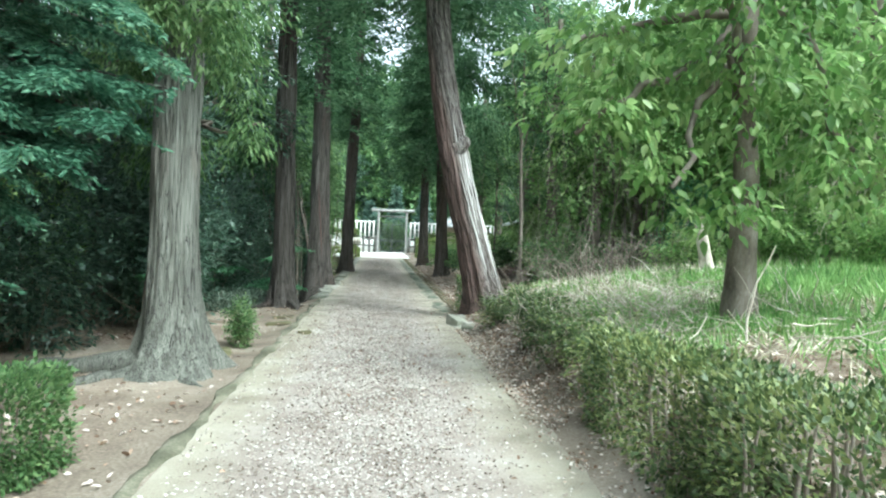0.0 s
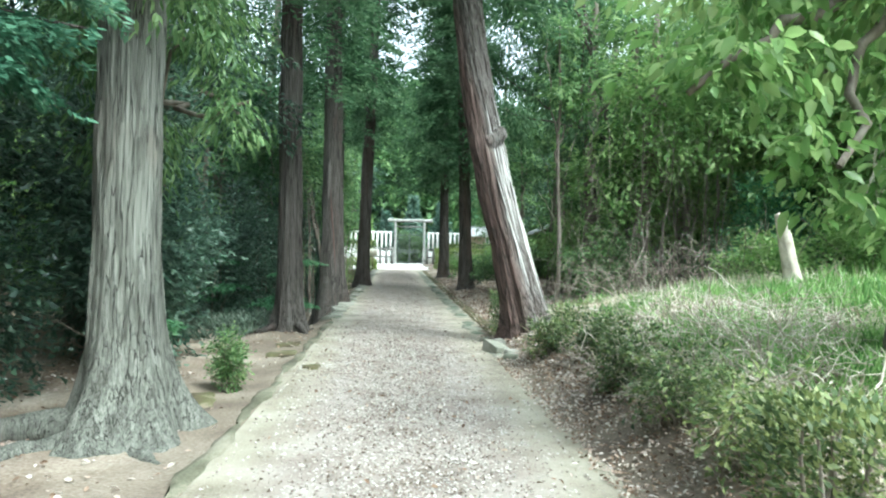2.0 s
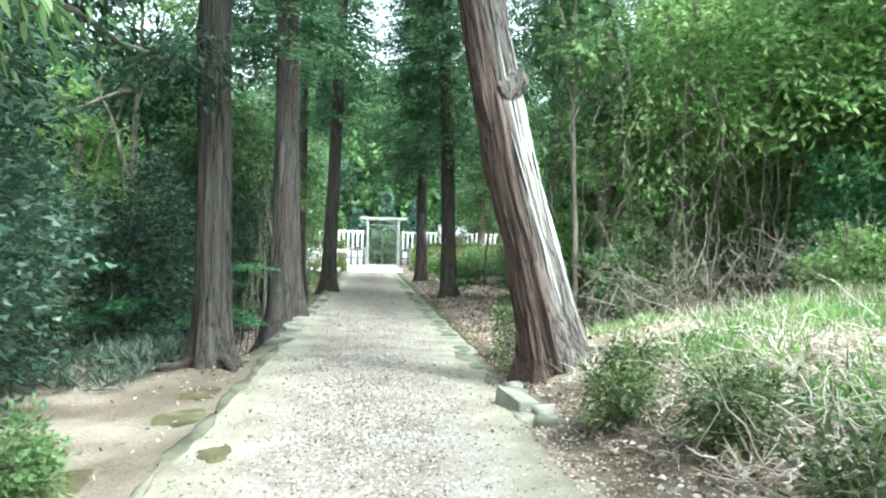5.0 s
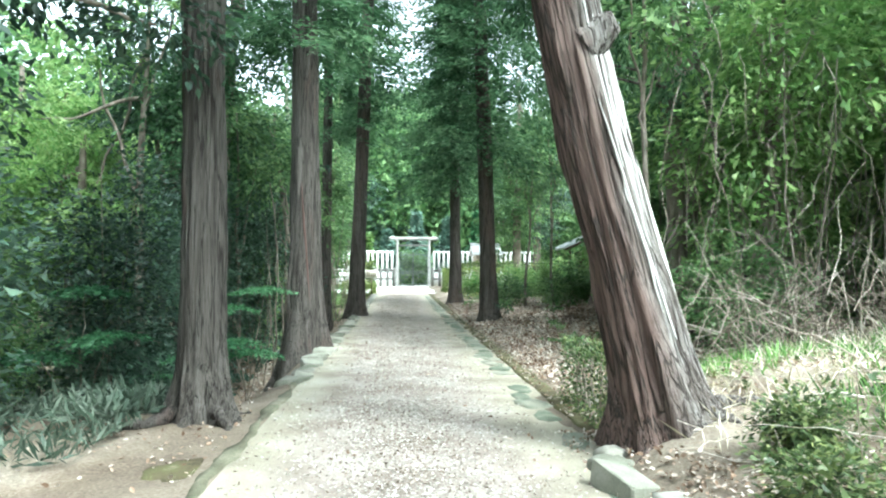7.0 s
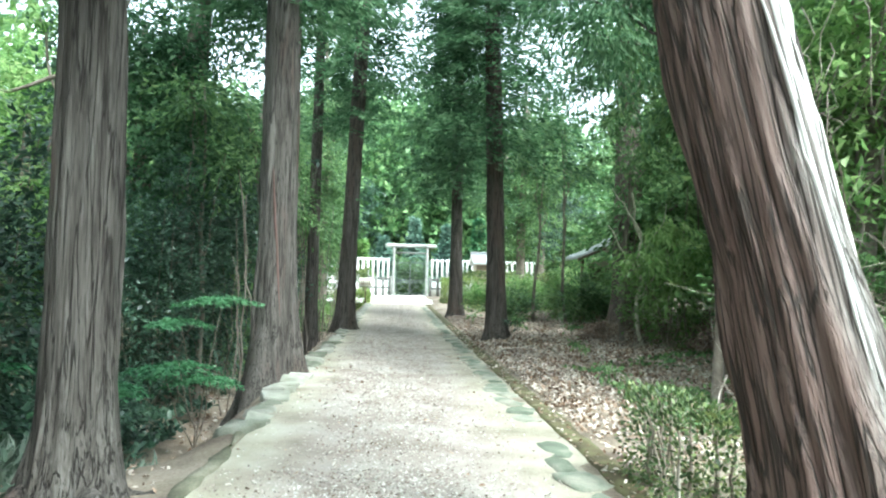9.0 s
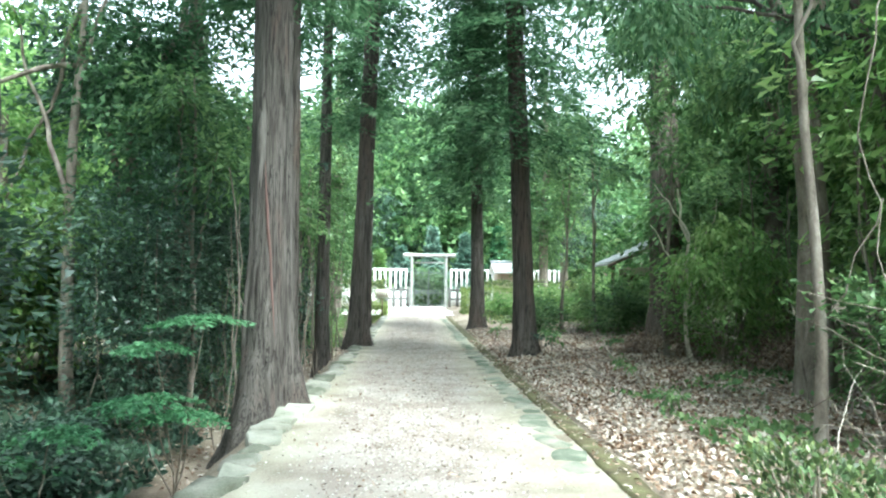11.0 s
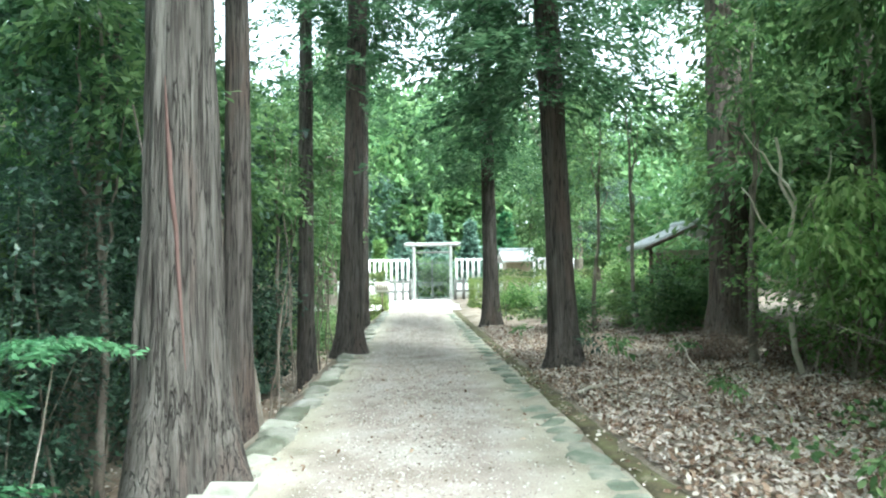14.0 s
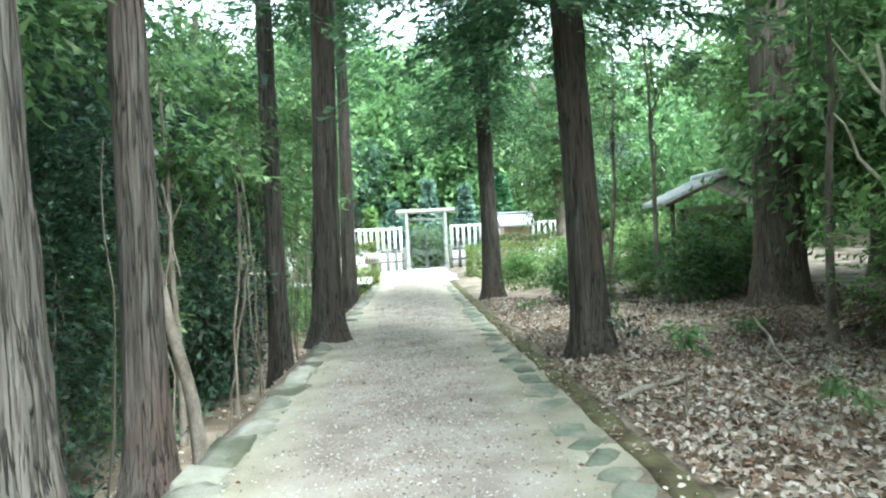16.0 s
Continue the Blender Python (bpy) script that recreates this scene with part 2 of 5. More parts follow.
CHIP = shader("gravel_chip", [(0.06, (0.13, 0.098, 0.076)), (0.2, (0.27, 0.228, 0.19)), (0.65, (0.37, 0.328, 0.288)), (0.9, (0.54, 0.505, 0.46))], scale=3, island=1.1, rough=0.9, bump=0)
LITTER = shader("fallen_leaf", [(0.12, (0.13, 0.08, 0.05)), (0.35, (0.34, 0.24, 0.17)), (0.6, (0.39, 0.32, 0.265)), (0.88, (0.56, 0.5, 0.435))], scale=2, island=1.1,
                rough=0.75, bump=0, through_light=0.1)
DRY_GRASS = shader("dry_grass", [(0.2, (0.3, 0.26, 0.17)), (0.5, (0.52, 0.47, 0.34)), (0.8, (0.7, 0.66, 0.53))], scale=2, island=0.8, rough=0.8, bump=0, through_light=0.2)
GRASS = leaf_shader("grass_blade", (0.08, 0.17, 0.045), (0.2, 0.36, 0.1), (0.36, 0.52, 0.2), rough=0.5, passing=0.45)
LEAF_BRIGHT = leaf_shader("bright_leaf", (0.09, 0.18, 0.045), (0.2, 0.335, 0.105), (0.37, 0.49, 0.2), rough=0.35, passing=0.6)
LEAF_MID = leaf_shader("mid_green_leaf", (0.06, 0.12, 0.04), (0.13, 0.23, 0.085), (0.25, 0.36, 0.15), passing=0.5)
# evergreen leaf darkened further, so the left woods' shade sits in its colour
LEAF_DARK_SHADED = leaf_shader("shade_dark_evergreen_leaf", (0.02, 0.048, 0.03), (0.048, 0.096, 0.058), (0.105, 0.17, 0.105), rough=0.35, gloss=0.5, passing=0.3)
LEAF_TEAL = leaf_shader("blue_green_shrub_leaf", (0.04, 0.08, 0.055), (0.092, 0.16, 0.11), (0.185, 0.27, 0.19), rough=0.35, gloss=0.5, passing=0.4)
LEAF_CEDAR = leaf_shader("cedar_spray", (0.038, 0.085, 0.04), (0.082, 0.16, 0.075), (0.16, 0.255, 0.13), rough=0.6, passing=0.5, gloss=0.2)
LEAF_YELLOW = leaf_shader("olive_leaf", (0.08, 0.13, 0.03), (0.18, 0.25, 0.07), (0.33, 0.39, 0.14), passing=0.45)
LEAF_HEDGE = leaf_shader("hedge_leaf", (0.04, 0.065, 0.024), (0.1, 0.15, 0.052), (0.28, 0.32, 0.12), passing=0.35)
LEAF_HINOKI = leaf_shader("blue_green_spray", (0.045, 0.12, 0.07), (0.1, 0.215, 0.13), (0.19, 0.32, 0.2), rough=0.6, passing=0.4, gloss=0.2)
LEAF_CONIFER = leaf_shader("pale_conifer_spray", (0.08, 0.15, 0.11), (0.16, 0.26, 0.2), (0.28, 0.39, 0.31), rough=0.6, passing=0.4, gloss=0.2)
LEAF_FRESH = leaf_shader("fresh_emerald_leaf", (0.035, 0.115, 0.048), (0.08, 0.205, 0.09), (0.155, 0.31, 0.15), passing=0.45)
LEAF_FAR = leaf_shader("hillside_leaf", (0.07, 0.14, 0.055), (0.14, 0.26, 0.1), (0.27, 0.4, 0.17), passing=0.5)


# ---- mesh helpers ----
def soup(name, verts, faces):
    """A mesh from arrays of corners and of equal-sized faces."""
    verts, faces = np.asarray(verts, np.float32), np.asarray(faces, np.int32)
    me = bpy.data.meshes.new(name)
    me.vertices.add(len(verts))
    me.vertices.foreach_set("co", verts.ravel())
    me.loops.add(faces.size)
    me.loops.foreach_set("vertex_index", faces.ravel())
    me.polygons.add(len(faces))
    me.polygons.foreach_set("loop_start", np.arange(0, faces.size, faces.shape[1], dtype=np.int32))
    me.update(calc_edges=True)
    return me


def part(name, verts, faces, material, parent=None, label="", smooth=False):
    """One mesh object in world places, under a thing or a part."""
    base = np.array(parent.matrix_world.translation if parent and not parent.parent else
                    (parent.parent.matrix_world.translation if parent else (0, 0, 0)))
    me = soup(name, np.asarray(verts) - base, faces)
    me.materials.append(material)
    if smooth:
        me.polygons.foreach_set("use_smooth", np.ones(len(me.polygons), bool))
    ob = new(name, me)
    if parent:
        ob.parent = parent
    if label:
        tagged(ob, label)
    return ob


def thing(name, at, label, category, group="", kind=""):
    ob = new(name)
    ob.empty_display_size = 0.2
    ob.matrix_world = Matrix.Translation(at)
    ob.location = at
    return tagged(ob, label, category, group, kind)


def joined(pieces):
    """Joins (verts, faces) pairs of one face size."""
    vs, fs, n = [], [], 0
    for v, f in pieces:
        vs.append(np.asarray(v, float))
        fs.append(np.asarray(f, int) + n)
        n += len(v)
    return np.concatenate(vs), np.concatenate(fs)


def box(x0, x1, y0, y1, z0, z1, b=0.0):
    """A box with its upright and top edges cut by b."""
    b = max(b, 1e-4)
    ring = [(x0 + b, y0), (x1 - b, y0), (x1, y0 + b), (x1, y1 - b), (x1 - b, y1), (x0 + b, y1), (x0, y1 - b), (x0, y0 + b)]
    cx, cy = (x0 + x1) / 2, (y0 + y1) / 2
    inner = [(cx + (x - cx) * (1 - 2 * b / max(x1 - x0, 3 * b)), cy + (y - cy) * (1 - 2 * b / max(y1 - y0, 3 * b))) for x, y in ring]
    v = [(x, y, z0) for x, y in ring] + [(x, y, z1 - b) for x, y in ring] + [(x, y, z1) for x, y in inner]
    f = [(a + r, (a + 1) % 8 + r, (a + 1) % 8 + 8 + r, a + 8 + r) for r in (0, 8) for a in range(8)]
    f += [(16, 17, 18, 19), (16, 19, 20, 23), (20, 21, 22, 23), (3, 2, 1, 0), (7, 4, 3, 0), (7, 6, 5, 4)]
    return np.array(v), np.array(f)


def tube(points, radii, seg=8):
    """A tapering tube along points."""
    p = np.asarray(points, float)
    r = np.interp(np.linspace(0, 1, len(p)), np.linspace(0, 1, len(radii)), radii)
    way = np.gradient(p, axis=0)
    way /= np.linalg.norm(way, axis=1, keepdims=True) + 1e-9
    side = np.cross(way, np.where(np.abs(way[:, 2:]) > 0.9, (1.0, 0, 0), (0, 0, 1.0)))
    side /= np.linalg.norm(side, axis=1, keepdims=True) + 1e-9
    up = np.cross(side, way)
    a = np.linspace(0, 2 * np.pi, seg, endpoint=False)
    v = p[:, None] + r[:, None, None] * (np.cos(a)[None, :, None] * side[:, None] + np.sin(a)[None, :, None] * up[:, None])
    i, j = np.meshgrid(np.arange(len(p) - 1), np.arange(seg), indexing="ij")
    k = (j + 1) % seg
    f = np.stack([i * seg + j, i * seg + k, (i + 1) * seg + k, (i + 1) * seg + j], -1).reshape(-1, 4)
    return v.reshape(-1, 3), f


def wander(a, b, n, amount, rng, sag=0.0):
    """Points from a to b along a crooked line."""
    a, b = np.asarray(a, float), np.asarray(b, float)
    t = np.linspace(0, 1, n)[:, None]
    off = np.cumsum(rng.normal(0, amount, (n, 3)), axis=0)
    off -= off[:1] + (off[-1:] - off[:1]) * t
    return a + (b - a) * t + off - np.array((0, 0, 1)) * sag * 4 * t * (1 - t)


def trunk_mesh(axis, radii, rng, seg=56, rings=70, ridge=0.035, flare=0.35, lobes=5, flare_height=0.4):
    """A trunk with root flare and long upright ridges of bark."""
    axis = np.asarray(axis, float)
    s = np.linspace(0, 1, rings) ** 1.35
    t = np.linspace(0, 1, len(axis))
    c = np.stack([np.interp(s, t, axis[:, k]) for k in range(3)], 1)
    r = np.interp(s, np.linspace(0, 1, len(radii)), radii)
    h = (c[:, 2] - c[0, 2])[:, None]
    a = np.linspace(0, 2 * np.pi, seg, endpoint=False)[None]
    f = np.zeros((rings, seg))
    for cells, tall, amount in ((9, 2.2, 0.35), (19, 1.1, 0.5), (37, 0.6, 0.4)):
        rows = int(h.max() / tall) + 3
        grid = rng.uniform(0, 1, (rows, cells))
        u = (a / (2 * np.pi) * cells + 0.5 * np.sin(h * 0.9 + cells)) % cells
        w = np.broadcast_to(h / tall, u.shape)
        u0, w0 = np.floor(u).astype(int), np.floor(w).astype(int)
        du, dw = u - u0, w - w0
        du, dw = du * du * (3 - 2 * du), dw * dw * (3 - 2 * dw)
        u0, u1 = u0 % cells, (u0 + 1) % cells
        val = (grid[w0, u0] * (1 - du) + grid[w0, u1] * du) * (1 - dw) + (grid[w0 + 1, u0] * (1 - du) + grid[w0 + 1, u1] * du) * dw
        f += amount * (1 - 2.6 * np.clip(0.42 - np.abs(val - 0.5), 0, 1) ** 1.0 * 1.2) + amount * (val - 0.5)
    f -= f.mean()
    root = np.zeros((1, seg))
    for k in range(3, lobes + 2):
        root = root + np.cos(k * a + rng.uniform(0, 6)) / k
    fl = np.exp(-h / flare_height)
    rad = r[:, None] * (1 + ridge * 3 * f * (1 + 0.8 * fl)) + flare * fl * (0.8 + 0.7 * np.clip(root, -0.6, 0.9))
    rad *= 1 + 0.04 * np.sin(2 * a + h * 0.7 + rng.uniform(0, 6))
    v = np.stack([c[:, :1] + rad * np.cos(a), c[:, 1:2] + rad * np.sin(a), np.broadcast_to(c[:, 2:], rad.shape)], -1).reshape(-1, 3)
    i, j = np.meshgrid(np.arange(rings - 1), np.arange(seg), indexing="ij")
    k = (j + 1) % seg
    return v, np.stack([i * seg + j, i * seg + k, (i + 1) * seg + k, (i + 1) * seg + j], -1).reshape(-1, 4)


def unit(v):
    return v / (np.linalg.norm(v, axis=-1, keepdims=True) + 1e-9)


def leaves(base, way, length, width, rng, fold=0.2):
    """Folded leaves, two faces each, from their base points and directions."""
    n = len(base)
    way = unit(way)
    ln = (length * rng.uniform(0.65, 1.25, n))[:, None]
    side = unit(np.cross(way, np.array((0, 0, 1.0)) + rng.normal(0, 0.55, (n, 3))))
    nrm = np.cross(side, way)
    wd = ln * width * 0.5
    tip = base + way * ln - np.array((0, 0, 1)) * ln * 0.1
    l1, r1 = (base + way * ln * 0.3 + s * side * wd + nrm * wd * fold for s in (1, -1))
    l2, r2 = (base + way * ln * 0.68 + s * side * wd * 0.78 + nrm * wd * fold for s in (1, -1))
    v = np.stack([base, l1, l2, tip, r2, r1], 1).reshape(-1, 3)
    o = np.arange(n)[:, None] * 6
    return v, np.concatenate([o + (0, 1, 2, 3), o + (0, 3, 4, 5)])


def slivers(base, way, length, width, rng):
    """Plain diamond leaves for foliage further off, one face each."""
    n = len(base)
    way = unit(way)
    ln = (length * rng.uniform(0.6, 1.3, n))[:, None]
    side = unit(np.cross(way, np.array((0, 0, 1.0)) + rng.normal(0, 0.6, (n, 3))))
    wd = ln * width * 0.5
    v = np.stack([base, base + way * ln * 0.45 + side * wd, base + way * ln, base + way * ln * 0.45 - side * wd], 1).reshape(-1, 3)
    return v, np.arange(n)[:, None] * 4 + np.array((0, 1, 2, 3))


def flakes(base, way, length, width, rng):
    """Three-cornered leaves for dense far foliage."""
    n = len(base)
    way = unit(way)
    ln = (length * rng.uniform(0.6, 1.35, n))[:, None]
    side = unit(np.cross(way, np.array((0, 0, 1.0)) + rng.normal(0, 0.5, (n, 3)))) * ln * width * 0.5
    v = np.stack([base, base + way * ln * 0.7 + side, base + way * ln - side * 0.6], 1).reshape(-1, 3)
    return v, np.arange(n)[:, None] * 3 + np.array((0, 1, 2))


def clumps(blobs, clusters, per, spread, rng, droop=0.3, flat=0.6, shell=0.45):
    """Base points and directions of leaves, set on both sides of twigs inside ellipsoids (centre, radii)."""
    vol = np.array([b[1][0] * b[1][1] * b[1][2] for b in blobs]) ** 0.75
    pick = rng.choice(len(blobs), clusters, p=vol / vol.sum())
    c0, r0 = np.array([b[0] for b in blobs], float)[pick], np.array([b[1] for b in blobs], float)[pick]
    d = unit(rng.normal(0, 1, (clusters, 3)))
    rad = rng.uniform(0, 1, (clusters, 1)) ** shell
    centre = c0 + d * r0 * rad * (0.85 + 0.25 * np.sin(d[:, :1] * 5 + d[:, 2:] * 4 + c0[:, :1]))
    twig = unit(d * (1, 1, 0.5) + rng.normal(0, 0.45, (clusters, 3)) * (1, 1, 0.5) - np.array((0, 0, droop * 0.35)))
    side = unit(np.cross(twig, np.array((0, 0, 1.0)) + rng.normal(0, 0.25, (clusters, 3))))
    twig, side = np.repeat(twig, per, 0), np.repeat(side, per, 0)
    u = rng.uniform(-1, 1, (clusters * per, 1))
    s = rng.normal(0, 1, (clusters * per, 1)) * (1.1 - 0.45 * u)
    pos = np.repeat(centre, per, 0) + twig * u * spread * 2.0 + side * s * spread * 0.75 - np.array((0, 0, 1)) * droop * spread * 0.5 * (u + s * s * 0.3)
    pos = pos + rng.normal(0, spread * 0.28, pos.shape) * (1, 1, flat)
    way = twig * 0.7 + side * np.sign(s) * 0.6 + rng.normal(0, 0.35, pos.shape) - np.array((0, 0, droop))
    return pos, way


def sprays(starts, ends, per, spread, rng, droop=0.5):
    """Leaves set along twigs that run from starts to ends."""
    t = rng.uniform(0.1, 1.0, (len(starts), per, 1))
    way = (ends - starts)[:, None]
    pos = starts[:, None] + way * t - np.array((0, 0, 1)) * droop * t * t * np.linalg.norm(way, axis=-1, keepdims=True)
    side = unit(np.cross(unit(way), (0, 0, 1.0)))
    s = rng.choice((-1, 1), t.shape)
    out = unit(way) * 0.6 + side * s * 0.8 + rng.normal(0, 0.25, pos.shape) - np.array((0, 0, 0.25))
    pos = pos + side * s * spread * rng.uniform(0, 1, t.shape) * (1.1 - t) + rng.normal(0, spread * 0.12, pos.shape)
    return pos.reshape(-1, 3), out.reshape(-1, 3)


# ---- ground ----
LEFT, RIGHT = -1.65, 1.02


def step(a, b, v):
    t = np.clip((np.asarray(v, float) - a) / (b - a), 0, 1)
    return t * t * (3 - 2 * t)


def rough(x, y):
    return (0.5 * np.sin(1.7 * x + 0.9 * y) + 0.35 * np.sin(3.1 * y - 2.3 * x + 1) + 0.25 * np.sin(5.3 * x + 4.1 * y) + 0.18 * np.sin(9.7 * x - 8.3 * y)
            + 0.1 * np.sin(17 * x + 15 * y + 2) + 0.08 * np.sin(23 * x - 27 * y))


def path_z(y):
    return 0.15 * step(26, 58, y)


def ground_z(x, y):
    """Height of the ground: level path, bank beside its first part, gully beside the second."""
    x, y = np.asarray(x, float), np.asarray(y, float)
    z = path_z(y)
    near = 1 - step(11.8, 15.5, y)
    foot = 0.5 * step(11.2, 12.6, y)
    bank = 0.3 * step(1.1 + foot, 1.9 + foot * 0.6, x) + 0.4 * step(1.7, 3.4, x) + 0.5 * step(3.0, 9.0, x)
    flat = 0.06 * step(1.6, 2.2, x) + 0.35 * step(2.5, 9.0, x)
    z = z + near * bank + (1 - near) * flat
    gully = step(13.2, 16.5, y) * (1 - step(44, 50, y))
    z = z - gully * (1.0 * step(1.75, 3.1, -x) - 0.5 * step(6, 12, -x)) - 0.03 * (1 - gully) * step(1.7, 2.0, -x)
    z = z + (1 - gully) * 0.25 * step(3.5, 9, -x)
    off = np.maximum(step(1.15, 2.0, x), step(1.75, 2.4, -x))
    z = z + 0.05 * off * rough(x, y) + 0.012 * rough(x * 2.3, y * 2.3) * np.maximum(off, 0.15)
    z = z + 9.0 * step(68, 120, y) + 6 * step(16, 60, np.abs(x)) * (1 - step(44, 60, y) * 0.3)
    return z


def sheet(xs, ys, height):
    x, y = np.meshgrid(xs, ys)
    v = np.stack([x, y, height(x, y)], -1).reshape(-1, 3)
    w = len(xs)
    i, j = np.meshgrid(np.arange(len(ys) - 1), np.arange(w - 1), indexing="ij")
    return v, np.stack([i * w + j, i * w + j + 1, (i + 1) * w + j + 1, (i + 1) * w + j], -1).reshape(-1, 4)


def under_path(x, y):
    inside = (x > LEFT + 0.04) & (x < RIGHT - 0.04)
    return ground_z(x, y) - np.where(inside, 0.05, 0.0)


gx = np.concatenate([np.linspace(-900, -80, 8)[:-1], np.linspace(-80, -10, 30)[:-1], np.linspace(-10, LEFT, 110), np.linspace(LEFT + 0.06, RIGHT - 0.06, 6),
                     np.linspace(RIGHT, 10, 120), np.linspace(10.5, 80, 30), np.linspace(100, 900, 8)])
gy = np.concatenate([np.linspace(-900, -20, 10)[:-1], np.linspace(-20, -3, 20)[:-1], np.linspace(-3, 36, 300), np.linspace(36.3, 70, 60), np.linspace(72, 130, 20), np.linspace(160, 1500, 8)])
tagged(part("ground", *sheet(gx, gy, under_path), SOIL, smooth=True), "brown forest soil with bare sandy patches", "ground", kind="structure")

py = np.concatenate([np.linspace(-20, -3, 20)[:-1], np.linspace(-3, 36, 500), np.linspace(36.4, 59, 60)])
px = np.linspace(LEFT, 1.31, 52)
tagged(part("path", *sheet(px, py, lambda x, y: path_z(y) + 0.014 * (1 - np.abs(x + 0.3) / 1.75) + 0.004 * rough(x * 3, y * 2)), SAND, smooth=True),
       "pale sandy walkway with worn gravel in its middle", "path", kind="structure")
tagged(part("forecourt", *sheet(np.linspace(-9, 11, 40), np.linspace(45.5, 61, 40), lambda x, y: path_z(y) + 0.02 + 0.012 * rough(x, y)), COURT, smooth=True),
       "gravel court before the gate, sunlit pallor in its colour", "court", kind="structure")

rng = np.random.default_rng(3)
n = 110000
cy = np.concatenate([rng.uniform(-1.5, 14, n * 5 // 9), rng.uniform(14, 44, n - n * 5 // 9)])
cx = np.clip(-0.3 + rng.normal(0, 0.5, n) + 0.05 * np.sin(cy * 1.3), LEFT + 0.1, RIGHT - 0.1)
base = np.stack([cx, cy, path_z(cy) + 0.018], 1)
way = np.stack([rng.normal(0, 1, n), rng.normal(0, 1, n), rng.normal(0.05, 0.22, n)], 1)
tagged(part("gravel", *flakes(base, way, 0.027, 0.75, rng), CHIP), "pinkish grey wood chips and gravel on the walkway", "gravel", kind="stuff")


# ---- trees ----
def tree(name, at, label, axis, radii, bark, seed, crown=None, group="", limbs=(), **shape):
    """A tree: a trunk along axis, limbs and a crown (verts, faces, material)."""
    r = np.random.default_rng(seed)
    ob = thing(name, at, label, "tree", group)
    part("trunk", *trunk_mesh(axis, radii, r, **shape), bark, ob, smooth=True)
    for a, b, r0 in limbs:
        part("limb", *tube(wander(a, b, 9, 0.07, r), (r0, r0 * 0.35), 8), bark, ob, smooth=True)
    if crown:
        part("crown", *crown[:2], crown[2], ob)
    return ob


def cedar_crown(x, y, z0, z1, radius, n, r, leaf=0.2):
    """Drooping sprays round the upper trunk, in tiers with gaps."""
    z = z0 + (z1 - z0) * r.uniform(0, 1, n) ** 0.9
    a = r.uniform(0, 2 * np.pi, n)
    reach = radius * (1.05 - 0.75 * (z - z0) / (z1 - z0)) * r.uniform(0.5, 1.15, n)
    s = np.stack([x + 0.15 * np.cos(a), y + 0.15 * np.sin(a), z], 1)
    e = s + np.stack([reach * np.cos(a), reach * np.sin(a), -0.1 * reach], 1)
    p, w = sprays(s, e, 76, 0.42, r, droop=0.25)
    return (*flakes(p, w, leaf * 1.15, 0.42, r), LEAF_CEDAR)


def cedar(x, y, r0, height, lean=(0, 0), bark=None, seed=1, z0=6.0, radius=1.9, n=220, z=None, label="tall straight cedar with fissured bark", **shape):
    z = float(ground_z(x, y)) - 0.08 if z is None else z
    axis = [(x + lean[0] * h, y + lean[1] * h, z + h) for h in np.linspace(0, height, 8)]
    crown = cedar_crown(x + lean[0] * height * 0.7, y + lean[1] * height * 0.7, z0, height, radius, n, np.random.default_rng(seed + 50), 0.15)
    return tree("cedar", (x, y, z), label, axis, (r0, r0 * 0.86, r0 * 0.76, r0 * 0.66, r0 * 0.5, r0 * 0.25), bark or BARK, seed, crown, "avenue cedars", **shape)


first_cedar = cedar(-2.52, 6.5, 0.27, 13, (-0.012, 0), BARK_GREY, 11, 5.5, 2.0, 200, label="thick grey cedar with flared roots beside the path", flare=0.42, seg=150, rings=120, lobes=6, ridge=0.045)
second_cedar = cedar(-2.31, 13.3, 0.235, 15, (-0.012, 0), BARK_BROWN, 12, 5.5, 1.8, 220, label="reddish cedar with flared foot at the path's edge", flare=0.2, seg=130, rings=110, ridge=0.045)
third_cedar = cedar(-2.08, 18.95, 0.3, 15, (-0.012, 0), BARK_BROWN, 13, 5.5, 2.0, 300, z=-0.75, label="thick cedar with a red bark scar by the stone edging", flare=0.52, seg=150, rings=120, flare_height=0.85, ridge=0.045)
cedar(-2.32, 21.4, 0.165, 15, (-0.006, 0), BARK, 14, 6, 1.8, 200, flare=0.15)
cedar(-2.8, 28.9, 0.2, 16, (0.0, 0), BARK, 15, 6, 2.0, 220, flare=0.12)
cedar(-1.75, 27.9, 0.26, 17, (0.03, 0), BARK, 16, 6, 1.9, 330, label="dark cedar leaning slightly over the path", flare=0.22)
cedar(-2.3, 37.9, 0.24, 17, (0.012, 0), BARK, 17, 7, 2.0, 220, flare=0.15)
cedar(2.1, 24.6, 0.24, 16, (-0.036, 0), BARK, 18, 4.2, 2.6, 720, label="brown cedar leaning slightly towards the path", flare=0.2)
cedar(2.0, 34.6, 0.26, 17, (-0.012, 0), BARK, 19, 4.6, 2.4, 680, flare=0.16)
cedar(6.2, 27.4, 0.43, 17, (-0.004, 0), BARK_OLD, 20, 7.0, 3.2, 340, label="massive brown tree among the undergrowth", flare=0.2)

r = np.random.default_rng(30)
